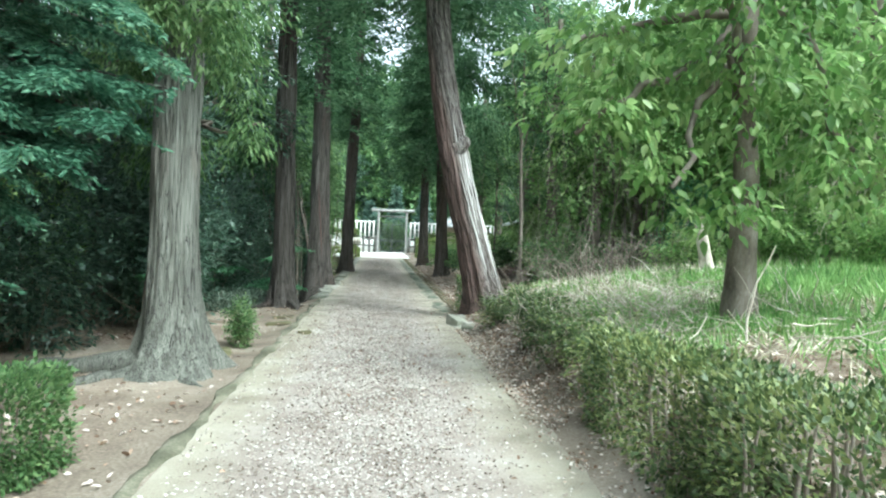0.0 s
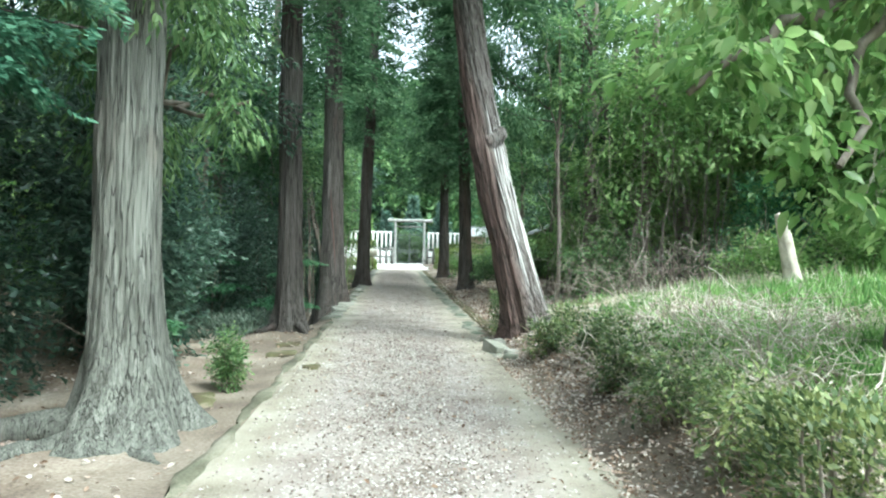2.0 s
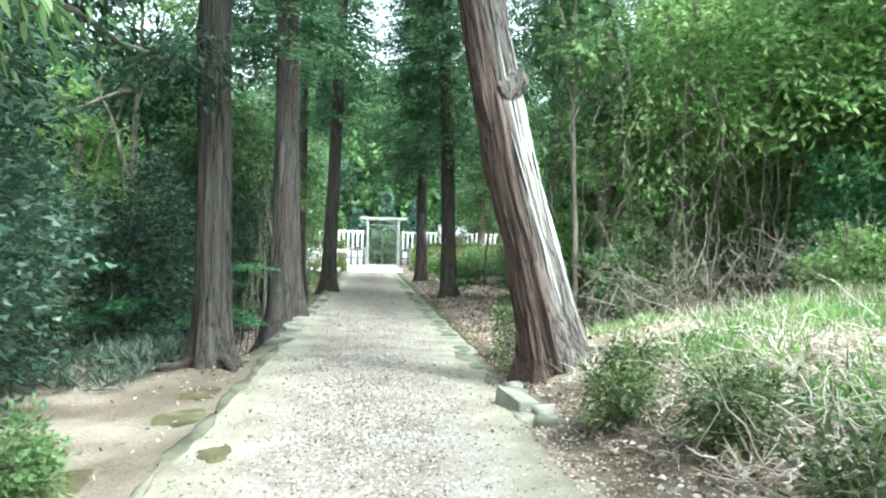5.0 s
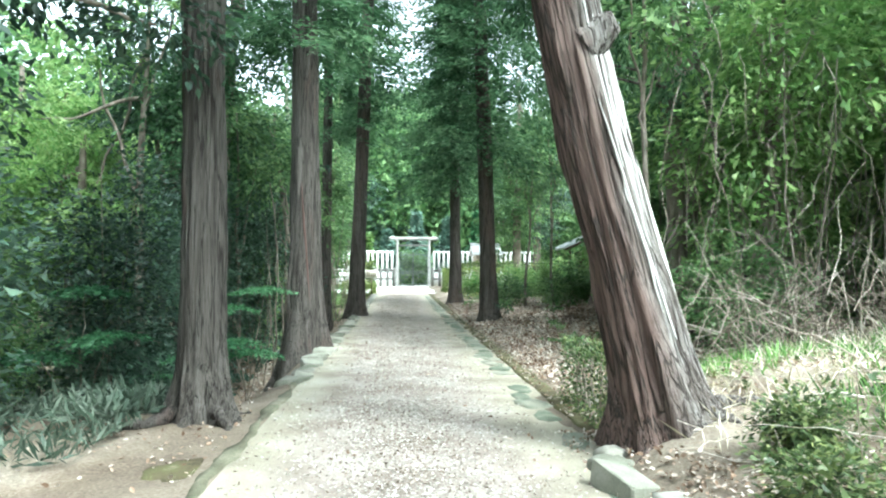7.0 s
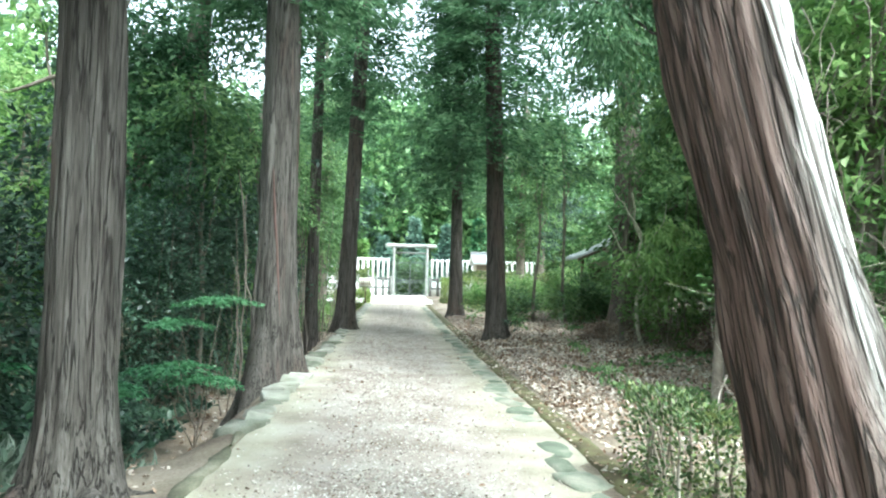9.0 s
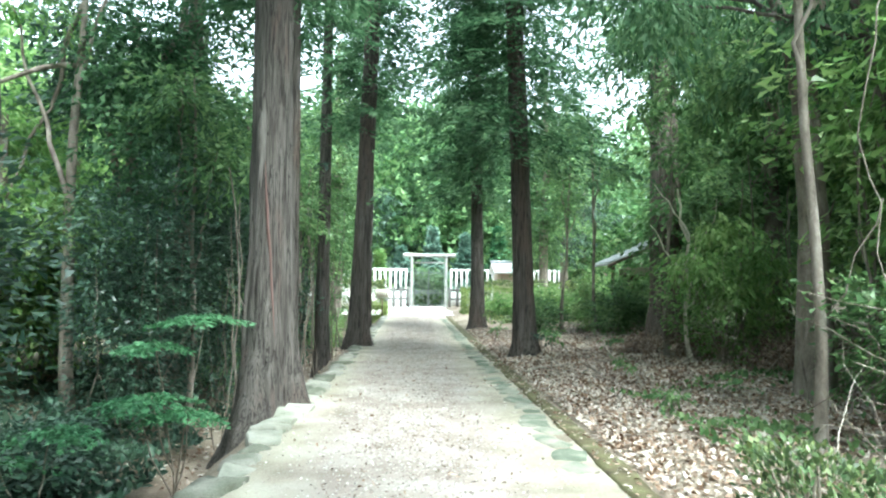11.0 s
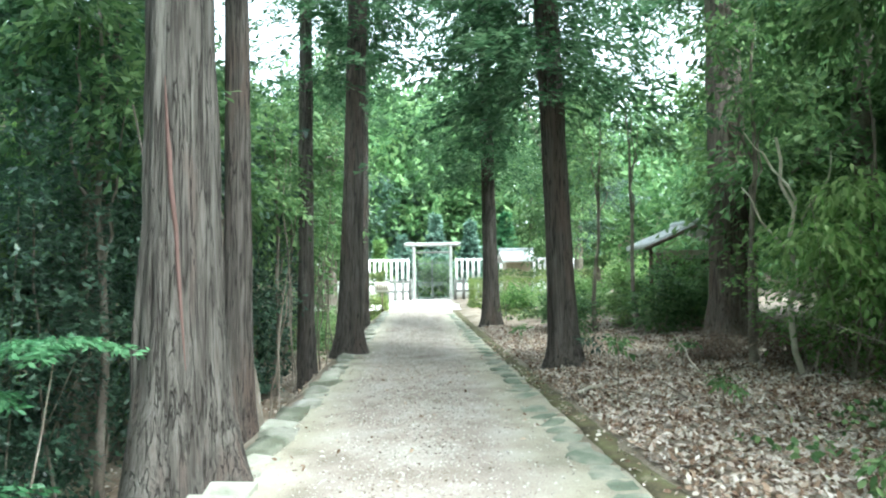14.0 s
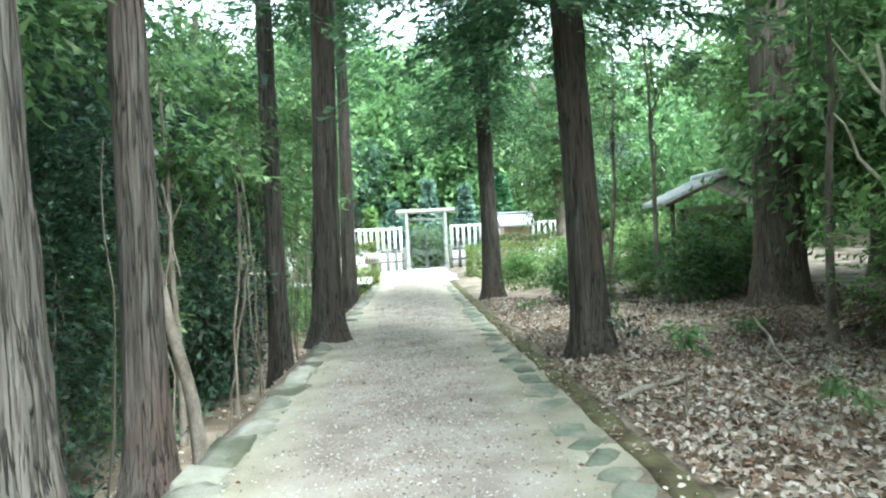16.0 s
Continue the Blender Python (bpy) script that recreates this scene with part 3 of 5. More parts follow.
for k, (b, r0) in enumerate((((-4.3, 6.15, 0.03), 0.12), ((-3.6, 5.4, 0.02), 0.09), ((-2.0, 5.75, 0.0), 0.1), ((-1.85, 6.7, 0.0), 0.09))):
    root = part("root", *tube(wander((-2.55 + 0.15 * (b[0] + 2.5), 6.5 + 0.2 * (b[1] - 6.5), 0.02), (b[0], b[1], b[2] - 0.06), 9, 0.03, r), (r0 * 1.4, r0 * 0.8, r0 * 0.4), 12), BARK_GREY, first_cedar, smooth=True)

for b, r0 in (((-1.92, 12.75, 0.0), 0.09), ((-3.15, 12.7, 0.0), 0.08), ((-2.5, 12.3, 0.0), 0.07), ((-1.85, 13.5, 0.0), 0.07)):
    part("root", *tube(wander((-2.31 + 0.25 * (b[0] + 2.31), 13.3 + 0.25 * (b[1] - 13.3), 0.1), (b[0], b[1], -0.08), 9, 0.025, r), (r0 * 0.9, r0 * 0.6, r0 * 0.25), 12), BARK_BROWN, second_cedar, smooth=True)

# leaning cedar with silvery stripped bark
r = np.random.default_rng(31)
lean_at = (1.84, 11.8, 0.05)
lean_axis = [(1.84, 11.8, 0.05), (1.68, 11.8, 0.75), (1.48, 11.8, 1.5), (1.22, 11.8, 2.4), (1.0, 11.78, 3.3), (0.82, 11.75, 4.2), (0.66, 11.7, 5.4), (0.45, 11.6, 8), (0.3, 11.5, 12)]
# the crown, above the view, is widened to shade the path beyond
leaning = tree("leaning_cedar", lean_at, "leaning cedar with silvery peeling bark and a knot", lean_axis, (0.36, 0.335, 0.31, 0.285, 0.255, 0.235, 0.19, 0.1), BARK_RED, 31,
               cedar_crown(0.6, 11.6, 5.9, 12.5, 2.7, 430, r, 0.14), seg=170, rings=130, flare=0.24, ridge=0.06, flare_height=0.5)
knot_v, knot_f = tube([(1.08, 11.66, 3.26), (1.2, 11.6, 3.36), (1.27, 11.56, 3.42), (1.29, 11.55, 3.43), (1.28, 11.555, 3.425)], (0.19, 0.13, 0.1, 0.075, 0.005), 14)
part("knot", knot_v, knot_f, BARK_RED, leaning, "broken grey branch knot", smooth=True)


def broadleaf(name, at, label, height, r0, blobs, count, leaf, material, seed, lean=(0, 0), width=0.45, spread=0.22, droop=0.35, bark=None, big=False, group="", shell=0.45):
    """A broadleaved tree with limbs that reach into its crown."""
    r = np.random.default_rng(seed)
    x, y, z = at
    axis = wander((x, y, z - 0.1), (x + lean[0], y + lean[1], z + height), 8, 0.05, r)
    per = 12 if big else 36
    p, w = clumps(blobs, count // per, per, spread, r, droop, shell=shell)
    crown = (*(leaves if big else flakes)(p, w, leaf if big else leaf * 1.2, width * (1.0 if big else 1.25), r), material)
    limbs = [(axis[3 + i % 4], np.array(b[0]) + r.normal(0, 0.15, 3), r0 * 0.45) for i, b in enumerate(blobs[:6])]
    return tree(name, at, label, axis, (r0, r0 * 0.8, r0 * 0.6, r0 * 0.3), bark or BARK_SMOOTH, seed, crown, group, limbs, seg=20, rings=24, ridge=0.02, flare=r0 * 0.4)


# the last crown blob, above the view, is added to shade the path
broadleaf("young_tree", (3.6, 5.9, 0.85), "young broadleaved tree with fresh drooping green leaves", 5.6, 0.15,
          [((3.3, 5.5, 3.4), (1.8, 1.4, 1.2)), ((1.75, 5.3, 2.75), (0.75, 0.7, 0.35)), ((2.3, 5.2, 2.2), (0.7, 0.6, 0.3)), ((4.6, 5.6, 2.6), (1.4, 1.2, 1.0)), ((3.0, 4.9, 4.5), (2.0, 1.3, 0.9)),
           ((1.9, 5.6, 3.6), (1.0, 0.8, 0.6)), ((3.1, 5.4, 1.95), (0.8, 0.6, 0.35)), ((5.4, 5.0, 3.8), (1.4, 1.2, 1.2)), ((3.4, 6.4, 6.4), (1.5, 1.4, 0.8))], 8200, 0.13, LEAF_BRIGHT, 41, width=0.5, spread=0.13, droop=0.7, big=True)

# the two topmost blobs, above the view, are added to shade the path
broadleaf("drooping_cypress", (5.9, 17.6, float(ground_z(5.9, 17.6))), "dark cypress with heavy drooping boughs", 10, 0.08,
          [((2.5, 18.4, 5.0), (1.2, 1.1, 1.0)), ((3.8, 19.0, 6.5), (1.6, 1.5, 1.5)), ((3.0, 18.5, 8.5), (1.9, 1.6, 1.6)), ((4.6, 18.4, 4.8), (1.2, 1.2, 0.9)), ((2.2, 20.0, 6.8), (1.2, 1.2, 1.2)), ((2.8, 16.6, 10.2), (2.0, 1.9, 1.1)), ((3.2, 21.0, 10.4), (2.0, 2.0, 1.1)), ], 22000, 0.13, LEAF_CEDAR, 43,
          width=0.3, spread=0.2, droop=1.0, bark=BARK, lean=(-2.0, 0.8))

broadleaf("camphor_tree", (7.4, 22.8, float(ground_z(7.4, 22.8))), "evergreen tree spreading low leafy boughs", 8, 0.14,
          [((5.6, 21.8, 5.2), (1.6, 1.4, 0.9)), ((7.2, 22.5, 6.2), (1.8, 1.6, 1.1)), ((4.7, 22.4, 6.6), (1.4, 1.4, 1.0)), ((6.4, 20.6, 6.6), (1.6, 1.3, 0.9))], 9000, 0.13, LEAF_MID, 44, spread=0.22, droop=0.6)

# woods on both sides, back to front
# (-6.2, 2.6) and (-5.6, -1.0): unseen trees added to shade the left
# bright and dark leaves also set sunlit and shaded woods by colour
woods = [(-8.2, 4.0, 7.5, 2.2, LEAF_DARK_SHADED), (-7.5, 8.5, 8.5, 2.6, LEAF_DARK_SHADED), (-5.6, 12.5, 8.5, 2.2, LEAF_DARK_SHADED), (-11, 14, 8, 2.6, LEAF_BRIGHT), (-5.8, 7.2, 8.5, 2.2, LEAF_DARK_SHADED), (-6.2, 2.6, 8.5, 2.2, LEAF_DARK_SHADED), (-5.6, -1.0, 8.5, 2.2, LEAF_DARK_SHADED),
         (-11.5, 21, 8, 2.6, LEAF_BRIGHT), (-6.5, 26, 8.5, 2.4, LEAF_DARK_SHADED), (-5.4, 33, 8.5, 2.2, LEAF_MID), (-8.5, 38, 10, 3.0, LEAF_BRIGHT), (-9.0, 44, 9, 2.5, LEAF_BRIGHT),
         (5.4, 16.8, 7.5, 1.9, LEAF_BRIGHT), (10.8, 13.0, 8.5, 2.9, LEAF_BRIGHT), (10.5, 17.5, 9.5, 2.6, LEAF_BRIGHT), (8.2, 20.6, 7.5, 1.7, LEAF_BRIGHT), (9.8, 24.0, 8.5, 2.4, LEAF_MID),
         (-4.4, 45.5, 15, 2.2, LEAF_MID), (12, 30, 10, 2.6, LEAF_MID), (-10, 2, 9, 3.0, LEAF_DARK_SHADED),
         (-5.2, 48, 12, 2.6, LEAF_MID), (-7.5, 54, 14, 3.0, LEAF_DARK_SHADED), (6.8, 47, 13, 2.6, LEAF_MID), (9.5, 54, 14, 3.0, LEAF_DARK_SHADED), (-8.4, 35, 12, 2.0, LEAF_CEDAR),
         (10.2, 30.5, 10, 2.2, LEAF_BRIGHT), (-4.9, 23.5, 11, 1.8, LEAF_CEDAR), (-13, 17.5, 7, 2.6, LEAF_BRIGHT), (-12, 27, 8, 2.6, LEAF_BRIGHT), (-15, 22, 9, 3.0, LEAF_YELLOW), (8.4, 14.6, 8.5, 2.2, LEAF_BRIGHT), (8.6, 26.6, 10, 2.4, LEAF_MID), (9.5, 33.5, 14, 2.8, LEAF_MID), (13.0, 26.0, 12, 2.8, LEAF_MID), (11.5, 21.5, 9.5, 2.4, LEAF_BRIGHT), (-9.6, 28.0, 7, 2.4, LEAF_BRIGHT), (-8.6, 23.6, 5.5, 1.8, LEAF_BRIGHT),
         (-7, -5, 9, 3.0, LEAF_DARK_SHADED)]
r = np.random.default_rng(77)
for i, (x, y, h, w, m) in enumerate(woods):
    z = float(ground_z(x, y))
    blobs = [((x + r.normal(0, w * 0.35), y + r.normal(0, w * 0.35), z + h * k), (w * s, w * s, h * 0.16)) for k, s in ((0.3, 0.8), (0.45, 1.0), (0.62, 1.0), (0.78, 0.8), (0.95, 0.5))]
    broadleaf("forest_tree", (x, y, z), "evergreen forest tree with dense leafy crown", h, 0.13 + 0.012 * h, blobs, 9000 if (x, y) == (5.4, 16.8) else 20000 if abs(x) < 9 else 16000, 0.13 if y < 26 and abs(x) < 9 else 0.18, m, 200 + i, (r.normal(0, 0.4), r.normal(0, 0.4)),
              spread=0.34, group="forest trees")


def bush(name, at, label, blobs, count, leaf, material, seed, width=0.5, spread=0.1, droop=0.1, stems=5, big=False, group="", flat=0.8, shell=0.3):
    """A bush: stems and a foliage mass."""
    r = np.random.default_rng(seed)
    ob = thing(name, at, label, "bush", group)
    p, w = clumps(blobs, max(1, count // 10), 10, spread, r, droop, flat, shell)
    p[:, 2] = np.maximum(p[:, 2], ground_z(p[:, 0], p[:, 1]) + 0.02)
    part("foliage", *(leaves if big else flakes)(p, w, leaf if big else leaf * 1.15, width * 1.15, r), material, ob)
    x, y, z = at
    for i in range(stems):
        c, rad = blobs[i % len(blobs)]
        end = np.array(c) + r.normal(0, 0.4, 3) * rad
        part("stem", *tube(wander((x + r.normal(0, 0.06), y + r.normal(0, 0.06), z - 0.03), end, 7, 0.02, r), (0.014, 0.005), 6), TWIG, ob)
    return ob


def mound(x, y, w, d, h, lift=0.0):
    z = float(ground_z(x, y)) + lift
    return (x, y, z), [((x, y, z + h * 0.5), (w, d, h * 0.55))]


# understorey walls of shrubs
# darker leaves on the left put that side's shade into the foliage colour
shrubs = [(-4.0, 15.2, 0.9, 1.1, 3.4, LEAF_DARK_SHADED, 4200), (-4.1, 9.9, 1.05, 1.2, 4.4, LEAF_TEAL, 5600), (-4.9, 12.6, 1.0, 1.1, 4.6, LEAF_DARK_SHADED, 3600), (-3.9, 29.0, 0.9, 2.2, 3.4, LEAF_DARK_SHADED, 4600), (-4.4, 17.8, 0.9, 1.1, 1.1, LEAF_DARK_SHADED, 2600), (6.7, 31.2, 1.0, 0.6, 1.9, LEAF_BRIGHT, 2600), (5.4, 31.8, 0.8, 0.6, 1.6, LEAF_BRIGHT, 2200), (-4.1, 23.2, 1.0, 1.4, 4.6, LEAF_DARK_SHADED, 4600), (-3.75, 9.9, 0.95, 1.1, 2.6, LEAF_TEAL, 5200), (-4.4, 11.8, 1.1, 1.2, 2.6, LEAF_TEAL, 4200), (-4.6, 7.6, 1.0, 1.0, 2.0, LEAF_DARK_SHADED, 3200), (-5.5, 5.0, 1.5, 1.5, 2.2, LEAF_DARK_SHADED, 3600),
          (-6.0, 14.5, 1.6, 1.6, 3.0, LEAF_MID, 3600), (-4.5, 20.8, 1.15, 1.4, 4.4, LEAF_DARK_SHADED, 5200), (-6.6, 17.2, 1.4, 1.4, 2.0, LEAF_MID, 3000), (-4.6, 25.2, 1.2, 1.5, 3.0, LEAF_MID, 3200),
          (-5.0, 29.5, 1.3, 1.5, 2.6, LEAF_MID, 2800), (-4.2, 36, 1.3, 2.0, 2.4, LEAF_MID, 2600), (-4.6, 16.2, 1.0, 1.0, 1.2, LEAF_DARK_SHADED, 2200),
          (4.4, 15.8, 1.2, 1.0, 1.9, LEAF_MID, 2000), (7.2, 13.9, 1.2, 0.9, 2.6, LEAF_FRESH, 3000), (9.2, 10.5, 1.5, 1.4, 1.5, LEAF_BRIGHT, 3000), (6.6, 13.0, 1.0, 0.8, 1.1, LEAF_BRIGHT, 2400), (8.0, 12.4, 1.0, 0.9, 1.5, LEAF_BRIGHT, 2400), (10.5, 11.8, 1.3, 1.2, 2.6, LEAF_YELLOW, 2800), (5.4, 22.4, 1.2, 1.3, 2.4, LEAF_BRIGHT, 3200),
          (5.6, 18.0, 0.8, 0.9, 1.1, LEAF_MID, 1200), (7.6, 18.0, 1.4, 1.3, 1.7, LEAF_MID, 1800), (3.7, 31.5, 0.9, 1.0, 1.1, LEAF_MID, 1800), (5.5, 29.3, 0.9, 0.6, 1.6, LEAF_MID, 2000), (6.9, 29.5, 0.9, 0.6, 1.5, LEAF_MID, 2000), (5.4, 38.0, 1.6, 1.6, 1.5, LEAF_BRIGHT, 3000), (8.4, 40.0, 1.8, 1.8, 1.8, LEAF_BRIGHT, 3000), (3.6, 40.5, 1.0, 1.2, 1.1, LEAF_BRIGHT, 2400), (-4.6, 42.0, 1.3, 1.5, 1.2, LEAF_BRIGHT, 2600),
          (7.6, 24.5, 1.5, 1.5, 2.6, LEAF_MID, 3000)]
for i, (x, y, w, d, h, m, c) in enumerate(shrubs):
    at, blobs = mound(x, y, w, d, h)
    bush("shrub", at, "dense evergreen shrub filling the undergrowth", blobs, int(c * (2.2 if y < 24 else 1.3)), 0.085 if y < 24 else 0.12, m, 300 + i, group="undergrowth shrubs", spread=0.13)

# far woods close the place on every side
r = np.random.default_rng(5)
ps, ws = [], []
for x0, x1, y0, y1, h, cnt in ((-34, -13, -30, 70, 13, 62000), (14, 36, 14, 33, 15, 34000), (19, 40, 33, 70, 14, 20000), (24, 44, -30, 13, 11, 20000), (-40, -4, 66, 110, 21, 36000), (12, 44, 70, 110, 19, 34000), (-8, 10, 74, 115, 22, 70000), (-30, 30, -40, -14, 15, 12000)):
    k = cnt // 14
    x, y = r.uniform(x0, x1, k), r.uniform(y0, y1, k)
    top = h * (0.75 + 0.25 * np.sin(x * 0.9 + 1.3 * np.sin(y * 0.5)) * np.sin(y * 0.7))
    c = np.stack([x, y, ground_z(x, y) + top * r.uniform(0.02, 1, k) ** 0.8], 1)
    ps.append(np.repeat(c, 14, 0) + r.normal(0, 0.55, (k * 14, 3)))
    ws.append(r.normal(0, 1, (k * 14, 3)) - (0, 0, 0.3))
tagged(part("far_woods", *flakes(np.concatenate(ps), np.concatenate(ws), 0.8, 0.75, r), LEAF_FAR), "mixed green woods in the distance", "woods", kind="stuff")

# ---- gate and its fence ----
GY, GZ = 60.0, 0.15


def torii(at):
    ob = thing("torii", at, "pale stone torii gate with straight top beam", "gate")
    for x in (-0.54, 2.0):
        pillar = part("pillar", *tube([(x, GY, GZ), (x, GY, GZ + 1.8), (x, GY, GZ + 3.75)], (0.13, 0.11), 18), TORII_STONE, ob, smooth=True)
        part("plinth", *box(x - 0.26, x + 0.26, GY - 0.26, GY + 0.26, GZ, GZ + 0.14, 0.02), TORII_STONE, pillar)
    part("top_beam", *tube([(-1.2, GY, GZ + 3.84), (0.73, GY, GZ + 3.82), (2.7, GY, GZ + 3.84)], (0.15, 0.14, 0.15), 14), TORII_STONE, ob, smooth=True)
    part("tie_beam", *box(-0.54, 2.0, GY - 0.06, GY + 0.06, GZ + 3.22, GZ + 3.34, 0.02), GREY_STONE, ob)
    return ob


torii((0.73, GY, GZ))


def iron_gate(x0, x1, label):
    ob = thing("iron_gate", ((x0 + x1) / 2, GY + 0.3, GZ), label, "gate", "gate leaves")
    for z in (0.12, 1.0, 1.16, 2.5):
        part("rail", *box(x0, x1, GY + 0.28, GY + 0.32, GZ + z, GZ + z + 0.06, 0.005), IRON, ob)
    for x in np.linspace(x0 + 0.04, x1 - 0.04, 7):
        part("bar", *box(x - 0.016, x + 0.016, GY + 0.28, GY + 0.32, GZ + 1.0, GZ + 2.75, 0.004), IRON, ob)
    for x in (x0 + 0.03, x1 - 0.03):
        part("stile", *box(x - 0.03, x + 0.03, GY + 0.28, GY + 0.32, GZ + 0.03, GZ + 2.8, 0.004), IRON, ob)
    for a, b in ((x0, x1), (x1, x0)):
        part("brace", *tube([(a, GY + 0.27, GZ + 0.3), (b, GY + 0.27, GZ + 1.12)], (0.02, 0.02), 6), IRON, ob)
    return ob


iron_gate(-0.33, 0.72, "closed grey iron lattice gate leaf")
iron_gate(0.74, 1.8, "closed grey iron lattice gate leaf")


def stone_fence(x0, x1, y, z, posts, height, material, label, name, w=0.14, rails=(0.9, 0.45)):
    """Upright stone posts joined by rails."""
    ob = thing(name, ((x0 + x1) / 2, y, z), label, "fence")
    for x in np.linspace(x0, x1, posts):
        part("post", *box(x - w / 2, x + w / 2, y - w / 2, y + w / 2, z, z + height, 0.02), material, ob)
    for k in rails:
        part("rail", *box(x0, x1, y - w * 0.35, y + w * 0.35, z + height * k - 0.09, z + height * k + 0.05, 0.01), material, ob)
    return ob


def wall_base(x0, x1):
    ob = thing("stone_base", ((x0 + x1) / 2, GY, GZ), "pale stone base under the fence", "wall")
    part("base", *box(x0, x1, GY - 0.25, GY + 0.25, GZ, GZ + 1.1, 0.03), WHITE_STONE, ob)


for x0, x1, k in ((-9.0, -0.95, 22), (2.4, 10.5, 22)):
    wall_base(x0, x1)
    stone_fence(x0, x1, GY, GZ + 1.1, k, 1.75, WHITE_STONE, "white stone balustrade with square posts", "balustrade", 0.18, (0.96, 0.1))
stone_fence(-2.3, -0.75, GY - 1.6, GZ - 0.02, 4, 1.5, GREY_STONE, "low weathered granite post fence", "post_fence", 0.2, (0.88, 0.45))
stone_fence(2.2, 3.9, GY - 1.6, GZ - 0.02, 4, 1.5, GREY_STONE, "low weathered granite post fence", "post_fence", 0.2, (0.88, 0.45))


def box_hedge(x0, x1, y0, y1, h, label, seed, count, leaf=0.08, material=None, name="hedge"):
    """A clipped hedge with flat faces."""
    r = np.random.default_rng(seed)
    zc = float(ground_z((x0 + x1) / 2, (y0 + y1) / 2))
    ob = thing(name, ((x0 + x1) / 2, (y0 + y1) / 2, zc), label, "hedge")
    p = r.uniform(0, 1, (count, 3))
    face = r.integers(0, 6, count)
    for k in range(3):
        for s in (0, 1):
            hit = face == k * 2 + s
            p[hit, k] = np.abs(s - np.abs(r.normal(0, 0.06, hit.sum())))
    q = np.stack([x0 + (x1 - x0) * p[:, 0], y0 + (y1 - y0) * p[:, 1], 0 * p[:, 0]], 1)
    low = ground_z(q[:, 0], q[:, 1]) + 0.03
    top = ground_z(x0 + 0.12 + 0 * q[:, 0], q[:, 1]) + h * (1 + 0.11 * rough(q[:, 0] * 1.6, q[:, 1] * 1.6))
    q[:, 2] = low + np.maximum(top - low, 0.1) * p[:, 2]
    w = (p - 0.5) * (1, 1, 1.2) + r.normal(0, 0.4, (count, 3)) + (0, 0, 0.2)
    part("foliage", *slivers(q + r.normal(0, 0.02, q.shape), w, leaf, 0.5, r), material or LEAF_HEDGE, ob)
    for i in range(max(6, int((y1 - y0 + x1 - x0) * (10 if leaf < 0.06 else 2)))):
        a = np.array((r.uniform(x0 + 0.1, x1 - 0.1), r.uniform(y0 + 0.1, y1 - 0.1)))
        z = float(ground_z(*a))
        part("stem", *tube(wander((*a, z - 0.03), (a[0] + r.normal(0, 0.08), a[1] + r.normal(0, 0.08), z + h * 0.85), 5, 0.015, r), (0.016, 0.006), 6), TWIG, ob)
    return ob


box_hedge(-6.5, -2.2, 52, 53.4, 1.7, "clipped hedge before the stone fence", 1, 9000, 0.14)
box_hedge(3.6, 10, 52, 53.4, 1.7, "clipped hedge before the stone fence", 2, 9000, 0.14)
box_hedge(-3.7, -1.75, 45.2, 46.6, 1.3, "clipped yellow-green hedge block beside the path", 3, 4500, 0.1, LEAF_YELLOW)
box_hedge(2.2, 7.5, 45.5, 46.6, 1.35, "clipped yellow-green hedge block beside the path", 4, 9000, 0.1, LEAF_YELLOW)


def conifer(x, y, h, w, seed, material, n=2600):
    r = np.random.default_rng(seed)
    z = float(ground_z(x, y))
    a, t = r.uniform(0, 2 * np.pi, n // 10), r.uniform(0.03, 1, n // 10) ** 1.3
    rad = w * (1 - t) * r.uniform(0.3, 1, n // 10)
    s = np.stack([x + 0 * a, y + 0 * a, z + h * t], 1)
    e = s + np.stack([rad * np.cos(a), rad * np.sin(a), 0.1 * rad + 0.1], 1)
    p, d = sprays(s, e, 10, 0.3, r, 0.2)
    return tree("conifer", (x, y, z), "cone-shaped young conifer behind the gate", [(x, y, z - 0.1), (x, y, z + h * 0.5), (x, y, z + h)], (0.14, 0.09, 0.02), BARK, seed,
                (*slivers(p, d, 0.42, 0.5, r), material), "conifers behind the gate", seg=12, rings=10)


conifer(1.15, 66, 6.3, 2.3, 61, LEAF_CONIFER, 6500)
conifer(4.0, 67.5, 5.8, 2.7, 62, LEAF_CONIFER, 6500)
conifer(-1.5, 68, 4.8, 2.4, 63, LEAF_CONIFER, 3600)
conifer(6.8, 67, 6.2, 2.8, 64, LEAF_FRESH, 5200)
conifer(-3.2, 66, 4.4, 1.6, 65, LEAF_BRIGHT, 3000)
for i, (x, y, h, w) in enumerate(((-5, 72, 11, 3.4), (10.5, 76, 11, 3.6), (-1, 78, 10, 3.4), (4.5, 79, 10, 3.4), (-9, 68, 12, 3.4), (15, 70, 10, 3.4))):
    z = float(ground_z(x, y))
    blobs = [((x + 0.6 * math.sin(k * 9), y, z + h * k), (w * s, w * s, h * 0.18)) for k, s in ((0.25, 0.8), (0.45, 1.0), (0.65, 0.95), (0.85, 0.6))]
    broadleaf("hillside_tree", (x, y, z), "leafy tree on the slope behind the gate", h, 0.25, blobs, 4200, 0.4, LEAF_MID if i % 2 else LEAF_DARK_SHADED, 400 + i, spread=0.45, group="hillside trees")

at, blobs = mound(0.9, 62.6, 1.5, 0.7, 2.9)
bush("clipped_bush", at, "dense dark evergreen standing behind the gate", blobs, 5200, 0.2, LEAF_MID, 390, spread=0.2)

# ---- path borders ----
rng = np.random.default_rng(8)


